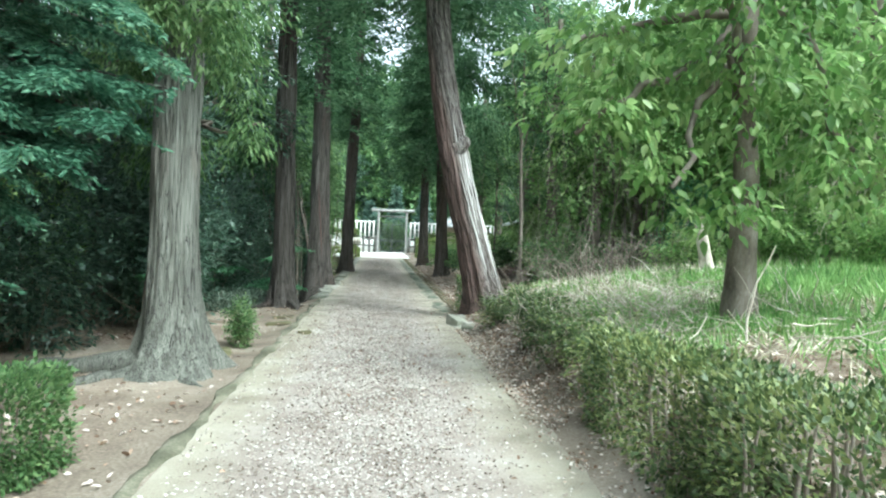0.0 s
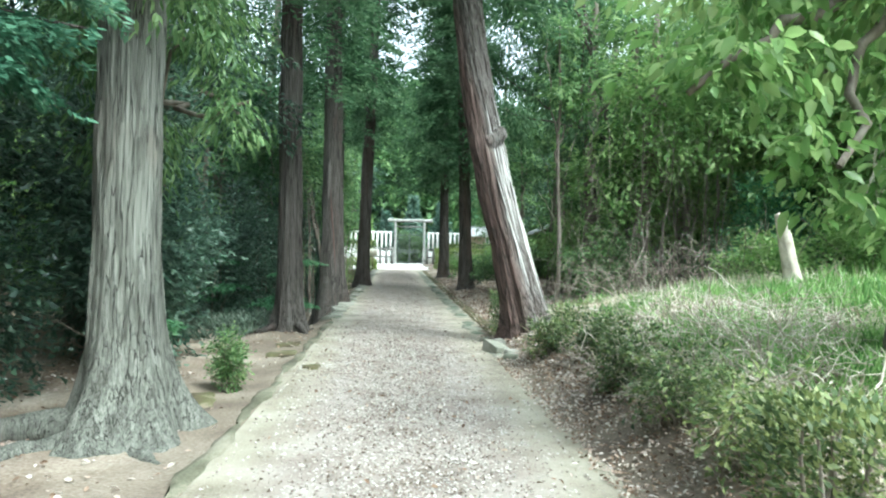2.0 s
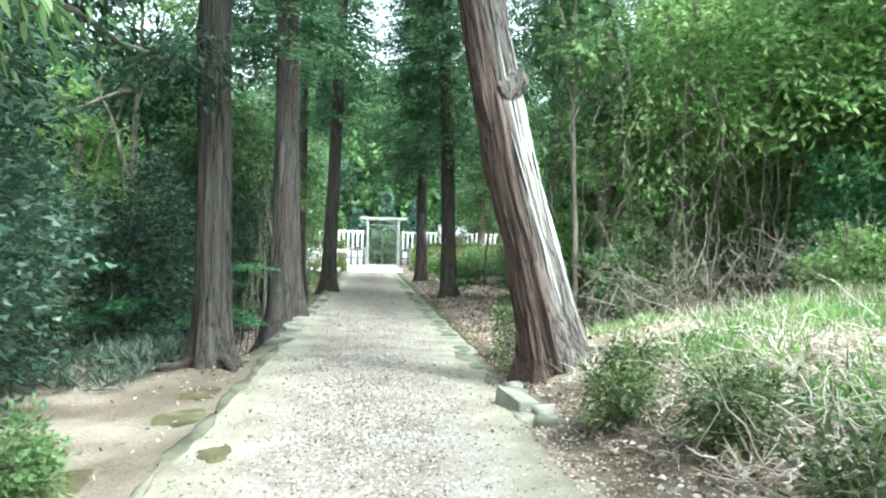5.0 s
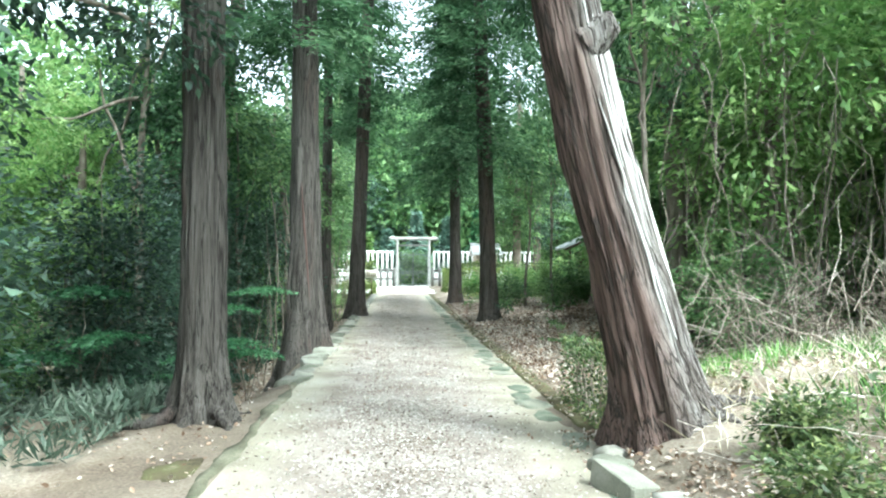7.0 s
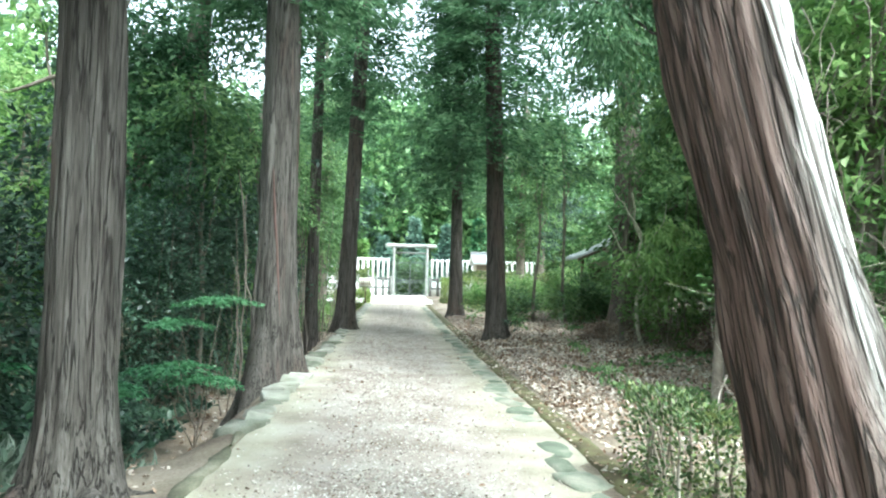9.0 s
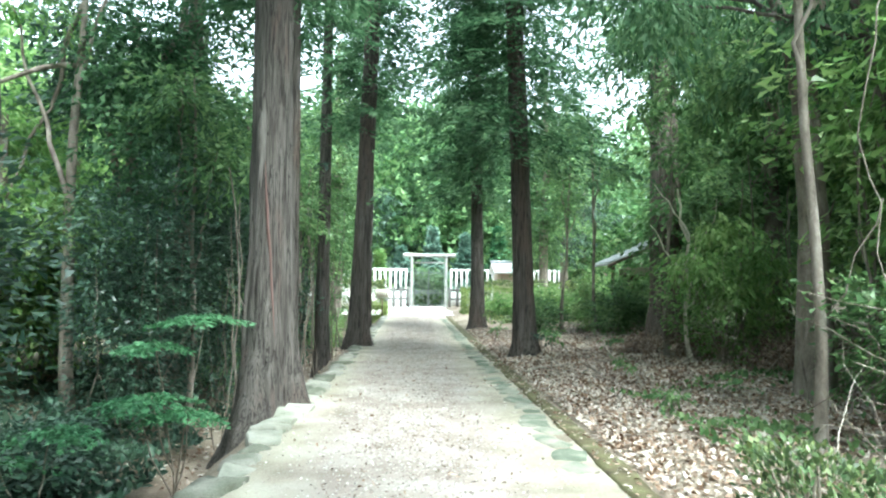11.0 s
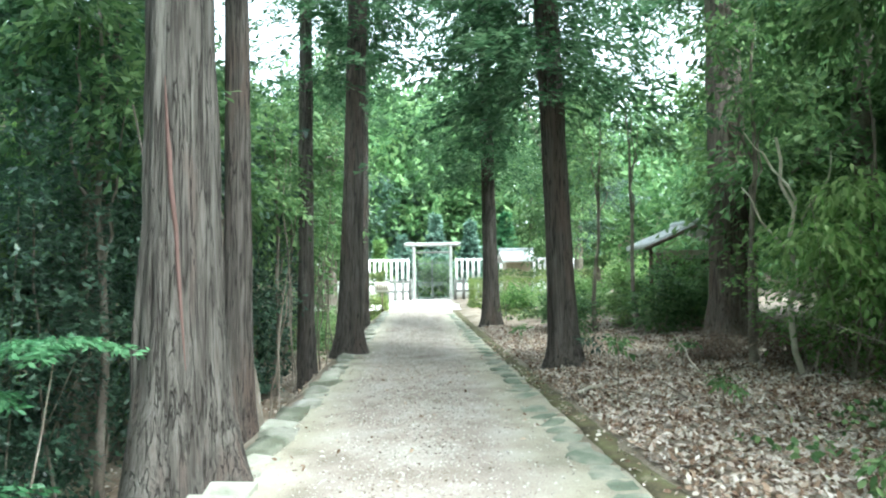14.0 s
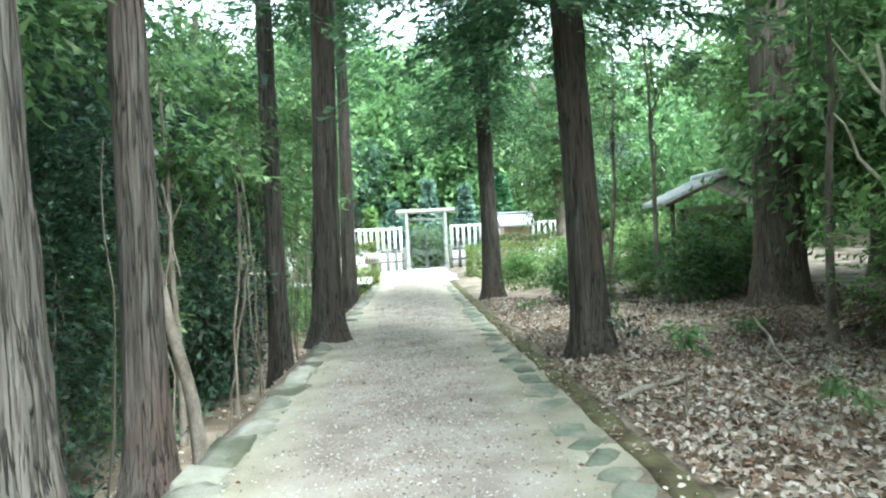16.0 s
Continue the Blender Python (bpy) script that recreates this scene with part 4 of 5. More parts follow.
def stone_shape(name, seed, square=0.55, material=None):
    """A rounded, chipped field stone of unit size, its top at z = 0.5."""
    r = np.random.default_rng(seed)
    bm = bmesh.new()
    bmesh.ops.create_cube(bm, size=1.0)
    bmesh.ops.subdivide_edges(bm, edges=bm.edges[:], cuts=3, use_grid_fill=True)
    for v in bm.verts:
        d = v.co.normalized() * 0.56
        v.co = v.co.lerp(d, square) + Vector(r.normal(0, 0.026, 3))
    me = bpy.data.meshes.new(name)
    bm.to_mesh(me)
    bm.free()
    me.materials.append(material or STONE)
    me.polygons.foreach_set("use_smooth", np.ones(len(me.polygons), bool))
    return me


MOSSY_FLAT = shader("green_flat_stone", [(0.3, (0.09, 0.105, 0.075)), (0.5, (0.155, 0.168, 0.127)), (0.65, (0.215, 0.212, 0.167)), (0.8, (0.28, 0.265, 0.215))], scale=4.0, rough=0.9, bump=0.6, fine=60,
                    per_object=0.3, gloss=0.2)
PALE_ROCK = shader("pale_field_stone", [(0.25, (0.13, 0.135, 0.1)), (0.5, (0.23, 0.228, 0.185)), (0.75, (0.33, 0.32, 0.275))], scale=3.5, rough=0.9, bump=0.5, fine=60,
                   per_object=0.2, gloss=0.2)


def angular_shape(name, seed):
    """A broken block with flat facets, of unit size."""
    r = np.random.default_rng(seed)
    bm = bmesh.new()
    for sx, sy, sz in itertools.product((-1, 1), repeat=3):
        for _ in range(2):
            bm.verts.new((sx * r.uniform(0.3, 0.5), sy * r.uniform(0.3, 0.5), sz * r.uniform(0.34, 0.5)))
    bmesh.ops.convex_hull(bm, input=bm.verts[:])
    bmesh.ops.bevel(bm, geom=bm.edges[:], offset=0.035, segments=1, affect="EDGES")
    me = bpy.data.meshes.new(name)
    bm.to_mesh(me)
    bm.free()
    me.materials.append(PALE_ROCK)
    return me


BLOCKS = [angular_shape("block", 540 + k) for k in range(4)]
STONES = [stone_shape("stone", 500 + k, 0.3 + 0.08 * (k % 4)) for k in range(7)]
FLATS = [stone_shape("stone", 520 + k, 0.35 + 0.1 * (k % 3), MOSSY_FLAT) for k in range(5)]


def stone_piece(parent, x, y, z, size, turn, k, tilt=0.0, block=False, flat=False):
    ob = new("stone", BLOCKS[k % 4] if block else FLATS[k % 5] if flat else STONES[k % 7])
    ob.parent = parent
    base = parent.location
    ob.matrix_local = pose(x - base.x, y - base.y, z - base.z, tilt, tilt * 0.6, turn) @ Matrix.Diagonal((*size, 1))
    return ob


edging = thing("stone_edging", (-1.72, 16, 0), "rough mossy field stones holding the path's edge", "edging", kind="structure")
y, k = 15.2, 0
while y < 44:
    length = rng.uniform(0.32, 0.75)
    z = float(path_z(y))
    big = 16.7 < y < 18.4
    length = 0.4 if big else length
    high = rng.uniform(0.0, 0.035) + (0.045 if big else 0.0)
    stone_piece(edging, -1.7 + rng.normal(0, 0.035), y + length / 2, z + high - 0.19, (0.36 if big else rng.uniform(0.28, 0.4), length * 1.1, 0.42), rng.normal(0, 7), k, rng.normal(0, 4),
                big or k % 3 == 1)
    if y < 34:
        stone_piece(edging, -1.86 + rng.normal(0, 0.04), y + length * 0.7, z - 0.5, (0.34, length * 1.1, 0.36), rng.normal(0, 9), k + 3)
    y, k = y + length, k + 1

right_stones = thing("flat_stones", (1.15, 16, 0), "flat mossy stones set along the path's edge", "edging", kind="structure")
y, k = 8.6, 0
while y < 42:
    length = rng.uniform(0.25, 0.6)
    z = float(path_z(y))
    if rng.uniform() < (0.9 if y > 12 else 0.5):
        stone_piece(right_stones, 1.1 + rng.normal(0, 0.035), y + length / 2, z - 0.07 + rng.uniform(0, 0.022), (rng.uniform(0.2, 0.36), length * 1.05, 0.16), rng.normal(0, 20), k, rng.normal(0, 3), flat=True)
    y, k = y + length, k + 1

white = thing("pale_rock", (1.12, 10.9, 0.02), "pale angular rock lying at the path's edge", "rock")
stone_piece(white, 1.14, 10.9, 0.035, (0.3, 0.46, 0.2), 25, 1, 12, True).name = "rock"
for k, (x, y, sx) in enumerate(((1.3, 10.5, 0.2), (1.18, 11.35, 0.24), (1.22, 10.15, 0.18), (1.3, 11.65, 0.22))):
    other = thing("small_rock", (x, y, 0.02), "small grey rock half sunk in the bank's foot", "rock", "rocks at the bank")
    stone_piece(other, x, y, 0.01, (sx, sx * 1.2, 0.18), 40 * k, k).name = "rock"


def strip(name, x0, x1, y0, y1, z, material, label, wobble=0.03, rise=0.03, kind="structure"):
    """A long low border with uneven sides."""
    ys = np.linspace(y0, y1, int((y1 - y0) * 9))
    prof = ((0, -0.08), (0.06, 0.6), (0.3, 1.0), (0.7, 1.0), (0.94, 0.6), (1, -0.08))
    v = []
    for q, hgt in prof:
        wob = wobble * (np.sin(ys * 3.1 + q * 2) + 0.6 * np.sin(ys * 7.7 + q * 5) + 0.4 * np.sin(ys * 17 + q * 9))
        v.append(np.stack([x0 + (x1 - x0) * q + wob, ys, path_z(ys) + z + (hgt * rise if hgt > 0 else hgt) + 0.3 * rise * np.sin(ys * 5 + q * 3) * (hgt > 0)], 1))
    w = len(ys)
    f = [(a * w + b, (a + 1) * w + b, (a + 1) * w + b + 1, a * w + b + 1) for a in range(len(prof) - 1) for b in range(w - 1)]
    return tagged(part(name, np.concatenate(v), f, material, smooth=True), label, "edging", kind=kind)


EARTH = shader("mossy_earth", [(0.3, (0.065, 0.065, 0.042)), (0.5, (0.13, 0.125, 0.085)), (0.7, (0.24, 0.222, 0.168))], scale=2.2, detail=8, rough=0.95, bump=0.7, fine=50)
strip("kerb_moss", 1.29, 1.54, 12.2, 44.5, 0.0, MOSS, "long low kerb grown over with brown-green moss", 0.014, 0.02)
strip("edge_left", -1.75, -1.64, -4, 15.3, 0.0, EARTH, "dark mossy earth rim along the path", 0.03, 0.02)


def moss_patch(x, y, rx, ry, label):
    a = np.linspace(0, 2 * np.pi, 22, endpoint=False)
    v, f = [(x, y, 0.022 + float(ground_z(x, y)))], []
    for ring in (0.5, 0.85, 1.0):
        for q in a:
            m = ring * (1 + 0.18 * math.sin(3 * q + x) + 0.1 * math.sin(7 * q))
            v.append((x + rx * m * math.cos(q), y + ry * m * math.sin(q), float(ground_z(x, y)) + (0.022 if ring < 0.6 else 0.018 if ring < 0.9 else -0.02)))
    n = len(a)
    for ring in range(2):
        f += [(1 + ring * n + k, 1 + (ring + 1) * n + k, 1 + (ring + 1) * n + (k + 1) % n, 1 + ring * n + (k + 1) % n) for k in range(n)]
    f += [(0, 1 + k, 1 + k + 1, 1 + (k + 2) % n) for k in range(0, n, 2)]
    tagged(part("moss_patch", v, f, MOSS, smooth=True), label, "moss", "moss patches")


moss_patch(-1.42, 9.45, 0.13, 0.2, "olive moss patch on the sandy path")
for x, y in ((-1.95, 10.6), (-2.3, 9.0), (-2.35, 7.7), (-2.0, 11.6)):
    moss_patch(x, y, 0.24, 0.3, "olive moss patch on bare soil")

# ---- ground cover ----


def scatter(name, n, x0, x1, y0, y1, leaf, width, material, seed, label, category, upright=0.1, lift=0.015, patchy=0.0, blade=False, edge=None):
    r = np.random.default_rng(seed)
    x, y = r.uniform(x0, x1, n * 3), r.uniform(y0, y1, n * 3)
    keep = rough(x * 0.8 + seed, y * 0.8) + r.normal(0, 0.35, n * 3) > patchy
    x, y = x[keep][:n], y[keep][:n]
    if edge is not None:
        ok = edge(x, y)
        x, y = x[ok], y[ok]
    p = np.stack([x, y, ground_z(x, y) + lift], 1)
    w = np.stack([r.normal(0, 1, len(x)), r.normal(0, 1, len(x)), np.abs(r.normal(upright, 0.3 + upright * 0.2, len(x)))], 1)
    return tagged(part(name, *(slivers if blade else leaves)(p, w, leaf, width, r), material), label, category, kind="stuff")


scatter("fallen_leaves", 72000, 1.58, 8.0, 13.5, 34, 0.068, 0.52, LITTER, 21, "brown and pale fallen leaves on the forest floor", "leaves", 0.22, 0.02, -0.75, True)
scatter("fallen_leaves", 14000, 1.58, 4.6, 16.5, 25.5, 0.07, 0.5, LITTER, 37, "curled pale fallen leaves lying beside the path", "leaves", 0.3, 0.03, -0.6)
scatter("fallen_leaves", 500, 1.28, 1.6, 13, 30, 0.05, 0.5, LITTER, 38, "dry leaves lying on the kerb", "leaves", 0.15, 0.03, -0.6)
scatter("fallen_leaves", 12000, 1.35, 7.0, -1, 13.5, 0.06, 0.5, LITTER, 22, "dry fallen leaves on the bank", "leaves", 0.25, 0.02, -0.1)
scatter("fallen_leaves", 3200, -9.0, -1.85, -1, 14.5, 0.055, 0.5, LITTER, 23, "dry fallen leaves on bare soil under the trees", "leaves", 0.12, 0.015, 0.25)
scatter("fallen_leaves", 8000, -9.0, -2.3, 14.5, 44, 0.09, 0.5, LITTER, 24, "dead leaves on the gully floor", "leaves", 0.15, 0.02, -0.2)
scatter("fallen_leaves", 7000, 1.0, 1.75, -1, 12.5, 0.034, 0.55, LITTER, 34, "small dry leaves at the path's edge", "leaves", 0.15, 0.02, -0.3)
scatter("fallen_leaves", 900, -1.6, 0.95, -1, 40, 0.05, 0.5, LITTER, 35, "scattered dry leaves on the path", "leaves", 0.15, 0.03, -0.3)
scatter("grass", 44000, 2.5, 9.5, -0.5, 14.0, 0.22, 0.07, GRASS, 25, "tufty green grass on the bank", "grass", 1.6, 0.0, 0.12, True)
scatter("grass", 16000, 4.5, 14, 2, 15.5, 0.34, 0.07, GRASS, 26, "tall green grass on the bank", "grass", 2.0, 0.0, 0.1, True)
scatter("dry_grass", 14000, 1.7, 8.5, -0.5, 13.8, 0.22, 0.06, DRY_GRASS, 27, "straw-coloured dry grass on the bank", "grass", 0.55, 0.01, -0.2, True)
scatter("dry_grass", 3000, 3.8, 9.5, 11.5, 13.8, 0.34, 0.035, DRY_GRASS, 36, "tall dry stalks before the thicket", "grass", 1.4, 0.0, -0.2, True)
scatter("ivy", 2200, 2.3, 7.0, -0.5, 13.0, 0.07, 0.7, LEAF_HEDGE, 28, "low leafy weeds creeping over the bank", "weeds", 0.8, 0.05, 0.1)
scatter("weeds", 3200, 2.4, 8.5, 14.0, 20.5, 0.09, 0.55, LEAF_MID, 29, "low green seedlings on the forest floor", "weeds", 0.9, 0.08, 0.35)
scatter("weeds", 4500, 2.4, 9.0, 34, 45, 0.14, 0.5, LEAF_HEDGE, 30, "sunlit low greenery near the gate", "weeds", 1.0, 0.15, -0.1)
scatter("weeds", 5000, -9.0, -2.4, 36, 45, 0.14, 0.5, LEAF_HEDGE, 32, "sunlit low greenery near the gate", "weeds", 1.0, 0.15, -0.1)
# the gully's shade is put into the leaf colour of this growth
scatter("weeds", 14000, -9.0, -3.4, 14.5, 32, 0.13, 0.5, LEAF_DARK_SHADED, 33, "low gully growth with shade-darkened leaves", "weeds", 0.9, 0.2, 0.35)


def tangle(name, at, label, count, reach, height, seed, material, r0=0.008, category="twigs"):
    """Loose dry twigs heaped or hanging together."""
    r = np.random.default_rng(seed)
    pieces = []
    for _ in range(count):
        a = np.array((at[0] + r.normal(0, reach), at[1] + r.normal(0, reach), 0))
        a[0] = max(a[0], 1.75)
        a[2] = ground_z(a[0], a[1]) + abs(r.normal(0, height * 0.35))
        d = unit(r.normal(0, 1, 3) * (1, 1, 0.4 if height < 0.6 else 1.2)) * r.uniform(0.25, 0.75) * (1 + height * 0.5)
        b = a + d
        b[0] = max(b[0], 1.5)
        b[2] = max(b[2], float(ground_z(b[0], b[1])) + 0.01)
        rad = r0 * r.uniform(0.5, 1.5)
        pieces.append(tube(wander(a, b, 6, 0.025, r), (rad, rad * 0.4), 5))
    return tagged(part(name, *joined(pieces), material), label, category, kind="stuff")


tangle("dead_twigs", (3.2, 5.0), "pale dead twigs lying on the bank", 90, 0.8, 0.25, 71, PALE_WOOD, 0.008)
tangle("dead_twigs", (2.8, 7.4), "heap of pale dry stalks on the bank", 420, 0.6, 0.16, 79, STALK, 0.0055)
tangle("dead_twigs", (3.2, 8.4), "heap of dry twigs and stalks on the bank", 620, 0.9, 0.18, 72, STALK, 0.0055)
tangle("dead_twigs", (2.35, 5.9), "pale dry stalks caught among the clipped azaleas", 200, 0.5, 0.3, 80, PALE_WOOD, 0.006)
tangle("dead_twigs", (2.6, 9.4), "pale dry stalks at the foot of the bank", 110, 0.4, 0.12, 81, TWIG, 0.005)
tangle("dead_twigs", (3.4, 6.6), "pale dry stalks flattened in the grass", 300, 0.7, 0.15, 82, STALK, 0.004)
tangle("dead_twigs", (4.2, 10.4), "dry twigs lying in the grass", 420, 1.2, 0.22, 73, STALK, 0.006)
tangle("brushwood", (5.4, 13.8), "tangled grey brushwood and dry vines", 460, 0.9, 1.2, 74, TWIG, 0.005)
tangle("brushwood", (4.2, 14.4), "tangled grey brushwood and dry vines", 340, 0.8, 1.5, 75, TWIG, 0.005)
tangle("brushwood", (6.6, 20.6), "dry stalks at the thicket's foot", 120, 0.9, 1.0, 76, TWIG, 0.007)
tangle("dead_twigs", (4.0, 22.5), "fallen sticks among dead leaves", 60, 1.8, 0.2, 78, TWIG, 0.012)

# ---- hedges and small bushes by the path ----
box_hedge(1.4, 2.0, 0.2, 2.4, 0.72, "straggly clipped hedge along the path's bank", 81, 11000, 0.045)
box_hedge(1.38, 1.92, 2.45, 4.2, 0.7, "straggly clipped hedge along the path's bank", 82, 9000, 0.045)
for i, (x, y, w, h) in enumerate(((1.75, 4.75, 0.4, 0.6), (1.68, 5.75, 0.36, 0.6), (1.75, 7.0, 0.34, 0.55), (1.98, 8.5, 0.34, 0.5), (1.62, 9.5, 0.34, 0.46), (2.1, 10.5, 0.26, 0.36))):
    at, blobs = mound(x, y, w, w * 1.1, h)
    bush("azalea", at, "small-leaved azalea bush at the foot of the bank", blobs, 2300, 0.046, LEAF_HEDGE, 600 + i, spread=0.06, stems=9, group="azaleas on the bank")
box_hedge(1.42, 1.85, 12.5, 13.9, 0.7, "boxy straggly shrub behind the leaning cedar", 83, 3800, 0.045)
box_hedge(-3.2, -2.3, 3.0, 3.6, 0.66, "clipped bright hedge block on bare soil", 84, 8000, 0.045, LEAF_MID)
at, blobs = mound(-2.14, 8.2, 0.17, 0.17, 0.62)
bush("azalea", at, "small upright shrub on bare soil", blobs, 2600, 0.042, LEAF_MID, 640, spread=0.05, group="azaleas on the bank")


# ---- saplings, stump, slender trees ----
def fan_sapling(x, y, base, fans, seed, label):
    """A sapling with flat layers of fresh foliage."""
    r = np.random.default_rng(seed)
    ob = thing("sapling", (x, y, base), label, "sapling", "saplings in the gully")
    for fx, fy, fz, fr in fans:
        stem_part = part("stem", *tube(wander((x, y, base), (fx, fy, fz), 8, 0.02, r), (0.014, 0.005), 6), TWIG, ob)
        a = r.uniform(0, 2 * np.pi, 16)
        c = np.array((fx, fy, fz))
        e = c + np.stack([fr * np.cos(a), fr * np.sin(a), 0 * a - 0.06], 1) * r.uniform(0.6, 1.1, (16, 1))
        p, w = sprays(np.repeat(c[None], 16, 0), e, 60, 0.13, r, 0.12)
        part("fan", *slivers(p, w, 0.07, 0.42, r), LEAF_FRESH, stem_part, "flat fresh green leaf layer")


fan_sapling(-3.0, 18.3, -0.95, ((-2.7, 18.3, 1.15, 0.6), (-3.2, 18.1, 0.85, 0.5), (-3.1, 17.8, 0.3, 0.6), (-2.8, 18.0, 0.1, 0.55), (-3.5, 18.2, 0.2, 0.5)), 91, "fresh green sapling with flat leafy layers")
fan_sapling(-3.6, 16.6, -0.85, ((-3.5, 16.6, 0.2, 0.5), (-3.9, 16.4, -0.05, 0.5)), 92, "fresh green sapling with flat leafy layers")

r = np.random.default_rng(95)
stump = thing("stump", (6.1, 11.5, 1.1), "bleached leaning tree stump standing in grass", "stump")
part("stump_body", *trunk_mesh([(6.12, 11.5, 1.0), (5.98, 11.5, 1.6), (5.86, 11.5, 2.2), (5.84, 11.5, 2.24)], (0.125, 0.115, 0.1, 0.02), r, seg=28, rings=24, flare=0.05), PALE_WOOD, stump, smooth=True)

broadleaf("slender_tree", (-6.3, 22.5, float(ground_z(-6.3, 22.5))), "slender grey tree with bare lower branches", 9, 0.12,
          [((-7.5, 22, 6.5), (1.6, 1.6, 1.2)), ((-5.6, 22.5, 7.8), (1.6, 1.6, 1.2)), ((-8.2, 21.5, 4.6), (1.3, 1.3, 0.7)), ((-7.6, 22.5, 3.0), (1.2, 1.2, 0.5))], 5000, 0.13, LEAF_BRIGHT, 96)
broadleaf("forked_tree", (4.85, 18.8, float(ground_z(4.85, 18.8))), "forked grey-brown tree at the thicket's edge", 8.5, 0.22,
          [((3.9, 18.9, 7.2), (1.2, 1.2, 0.9)), ((5.9, 18.6, 7.4), (1.4, 1.4, 1.0)), ((5.4, 19.6, 8.6), (1.5, 1.3, 0.8))], 6000, 0.13, LEAF_MID, 97)
for i, (x, y, h) in enumerate(((3.3, 16.2, 7), (4.3, 31, 6), (5.2, 30.2, 6.5), (-3.4, 28.5, 6), (-4.0, 32, 6.5), (-3.5, 25.5, 5.5), (-3.9, 21.5, 6), (4.9, 24.0, 5.5), (6.3, 17.4, 6))):
    z = float(ground_z(x, y))
    broadleaf("thin_tree", (x, y, z), "thin young tree with sparse leaves", h, 0.055, [((x + 0.3, y, z + h * 0.75), (0.9, 0.9, 0.9)), ((x - 0.3, y, z + h * 0.95), (0.9, 0.9, 0.7))], 1500, 0.13,
              LEAF_MID, 700 + i, (0.3 * math.sin(i * 2), 0.2), group="thin trees")


# low conifer boughs beside the first cedar
def bough_tree(x, y, label, seed, boughs, material, leaf=0.06):
    r = np.random.default_rng(seed)
    z = float(ground_z(x, y))
    ob = thing("hinoki", (x, y, z), label, "tree")
    part("trunk", *trunk_mesh([(x, y, z - 0.1), (x, y, z + 4), (x, y, z + 8)], (0.17, 0.13, 0.05), r, seg=28, rings=30, flare=0.1), BARK, ob, smooth=True)
    for ex, ey, ez, lift in boughs:
        a, b = np.array((x, y, ez + lift)), np.array((ex, ey, ez))
        pts = wander(a, b, 9, 0.03, r)
        bough_part = part("bough", *tube(pts, (0.03, 0.007), 6), BARK, ob)
        along = r.uniform(0.25, 1, 46)
        s = np.stack([np.interp(along, np.linspace(0, 1, 9), pts[:, k]) for k in range(3)], 1)
        d = unit((b - a)[None] + 0) * 0.5
        side = unit(np.cross(d, (0, 0, 1.0))) * r.choice((-1, 1), (46, 1))
        e = s + (d + side * r.uniform(0.3, 1.0, (46, 1))) * r.uniform(0.25, 0.6, (46, 1)) - (0, 0, 0.05)
        p, w = sprays(s, e, 70, 0.11, r, 0.3)
        part("spray", *slivers(p, w, leaf, 0.32, r), material, bough_part, "feathery blue-green needle spray")


bough_tree(-4.3, 5.3, "hinoki with low feathery green boughs", 101,
           ((-2.5, 4.6, 2.45, 0.5), (-2.9, 4.2, 2.1, 0.5), (-3.3, 4.4, 1.7, 0.4), (-3.0, 5.0, 3.0, 0.6), (-3.6, 3.9, 2.6, 0.5), (-3.4, 3.9, 1.2, 0.3), (-4.4, 3.9, 1.9, 0.4), (-3.0, 4.4, 3.6, 0.6), (-4.0, 3.8, 3.2, 0.5), (-4.6, 3.8, 0.9, 0.2), (-2.3, 5.3, 3.1, 0.6), (-2.5, 4.9, 3.4, 0.6), (-2.2, 5.0, 2.75, 0.5), (-2.7, 4.5, 2.75, 0.5), (-3.2, 4.2, 2.4, 0.5), (-3.2, 4.2, 1.95, 0.4), (-2.75, 4.7, 2.2, 0.4)), LEAF_HINOKI, 0.075)
r = np.random.default_rng(103)
tip = [((-2.15, 7.3, 3.6), (0.5, 0.5, 0.9)), ((-2.0, 7.5, 2.8), (0.3, 0.4, 0.6)), ((-2.5, 7.4, 4.4), (0.9, 0.8, 0.8)), ((-3.4, 7.8, 3.6), (0.9, 0.9, 0.9)), ((-3.2, 8.3, 2.6), (0.7, 0.7, 0.6))]
broadleaf("narrow_leaved_tree", (-3.3, 8.1, float(ground_z(-3.3, 8.1))), "narrow-leaved tree with drooping olive foliage", 5, 0.09, tip, 6500, 0.11, LEAF_MID, 104, width=0.26, spread=0.12, droop=0.9, big=True)
broadleaf("camellia", (-3.9, 11.0, float(ground_z(-3.9, 11.0))), "glossy evergreen tree hanging over the cedar", 6.5, 0.1,
          [((-3.4, 11.2, 4.2), (1.2, 1.1, 0.9)), ((-2.6, 12.6, 3.6), (0.8, 0.5, 0.5)), ((-3.8, 10.4, 3.2), (1.1, 1.0, 0.8)), ((-4.2, 11.2, 5.4), (1.5, 1.5, 1.0)), ((-4.6, 13.2, 6.6), (2.0, 2.0, 1.5))], 14000, 0.11, LEAF_DARK_SHADED, 105, big=True, spread=0.14)

# ---- small buildings ----
shed = thing("shed", (7.6, 33.5, 0.2), "small timber shed with pale tiled gable roof", "shed")
zs = float(ground_z(6.9, 33.2))
part("wall", *box(6.9, 8.55, 33.1, 33.7, zs - 0.05, 2.25, 0.02), DARK_WOOD, shed)
part("gable", np.array([(6.65, 32.9, 2.25), (8.55, 32.9, 2.25), (7.6, 32.9, 2.8), (6.65, 33, 2.25), (8.55, 33, 2.25), (7.6, 33, 2.8)]),
     [(1, 4, 5, 2), (0, 2, 5, 3), (0, 3, 4, 1)], PLASTER, shed)
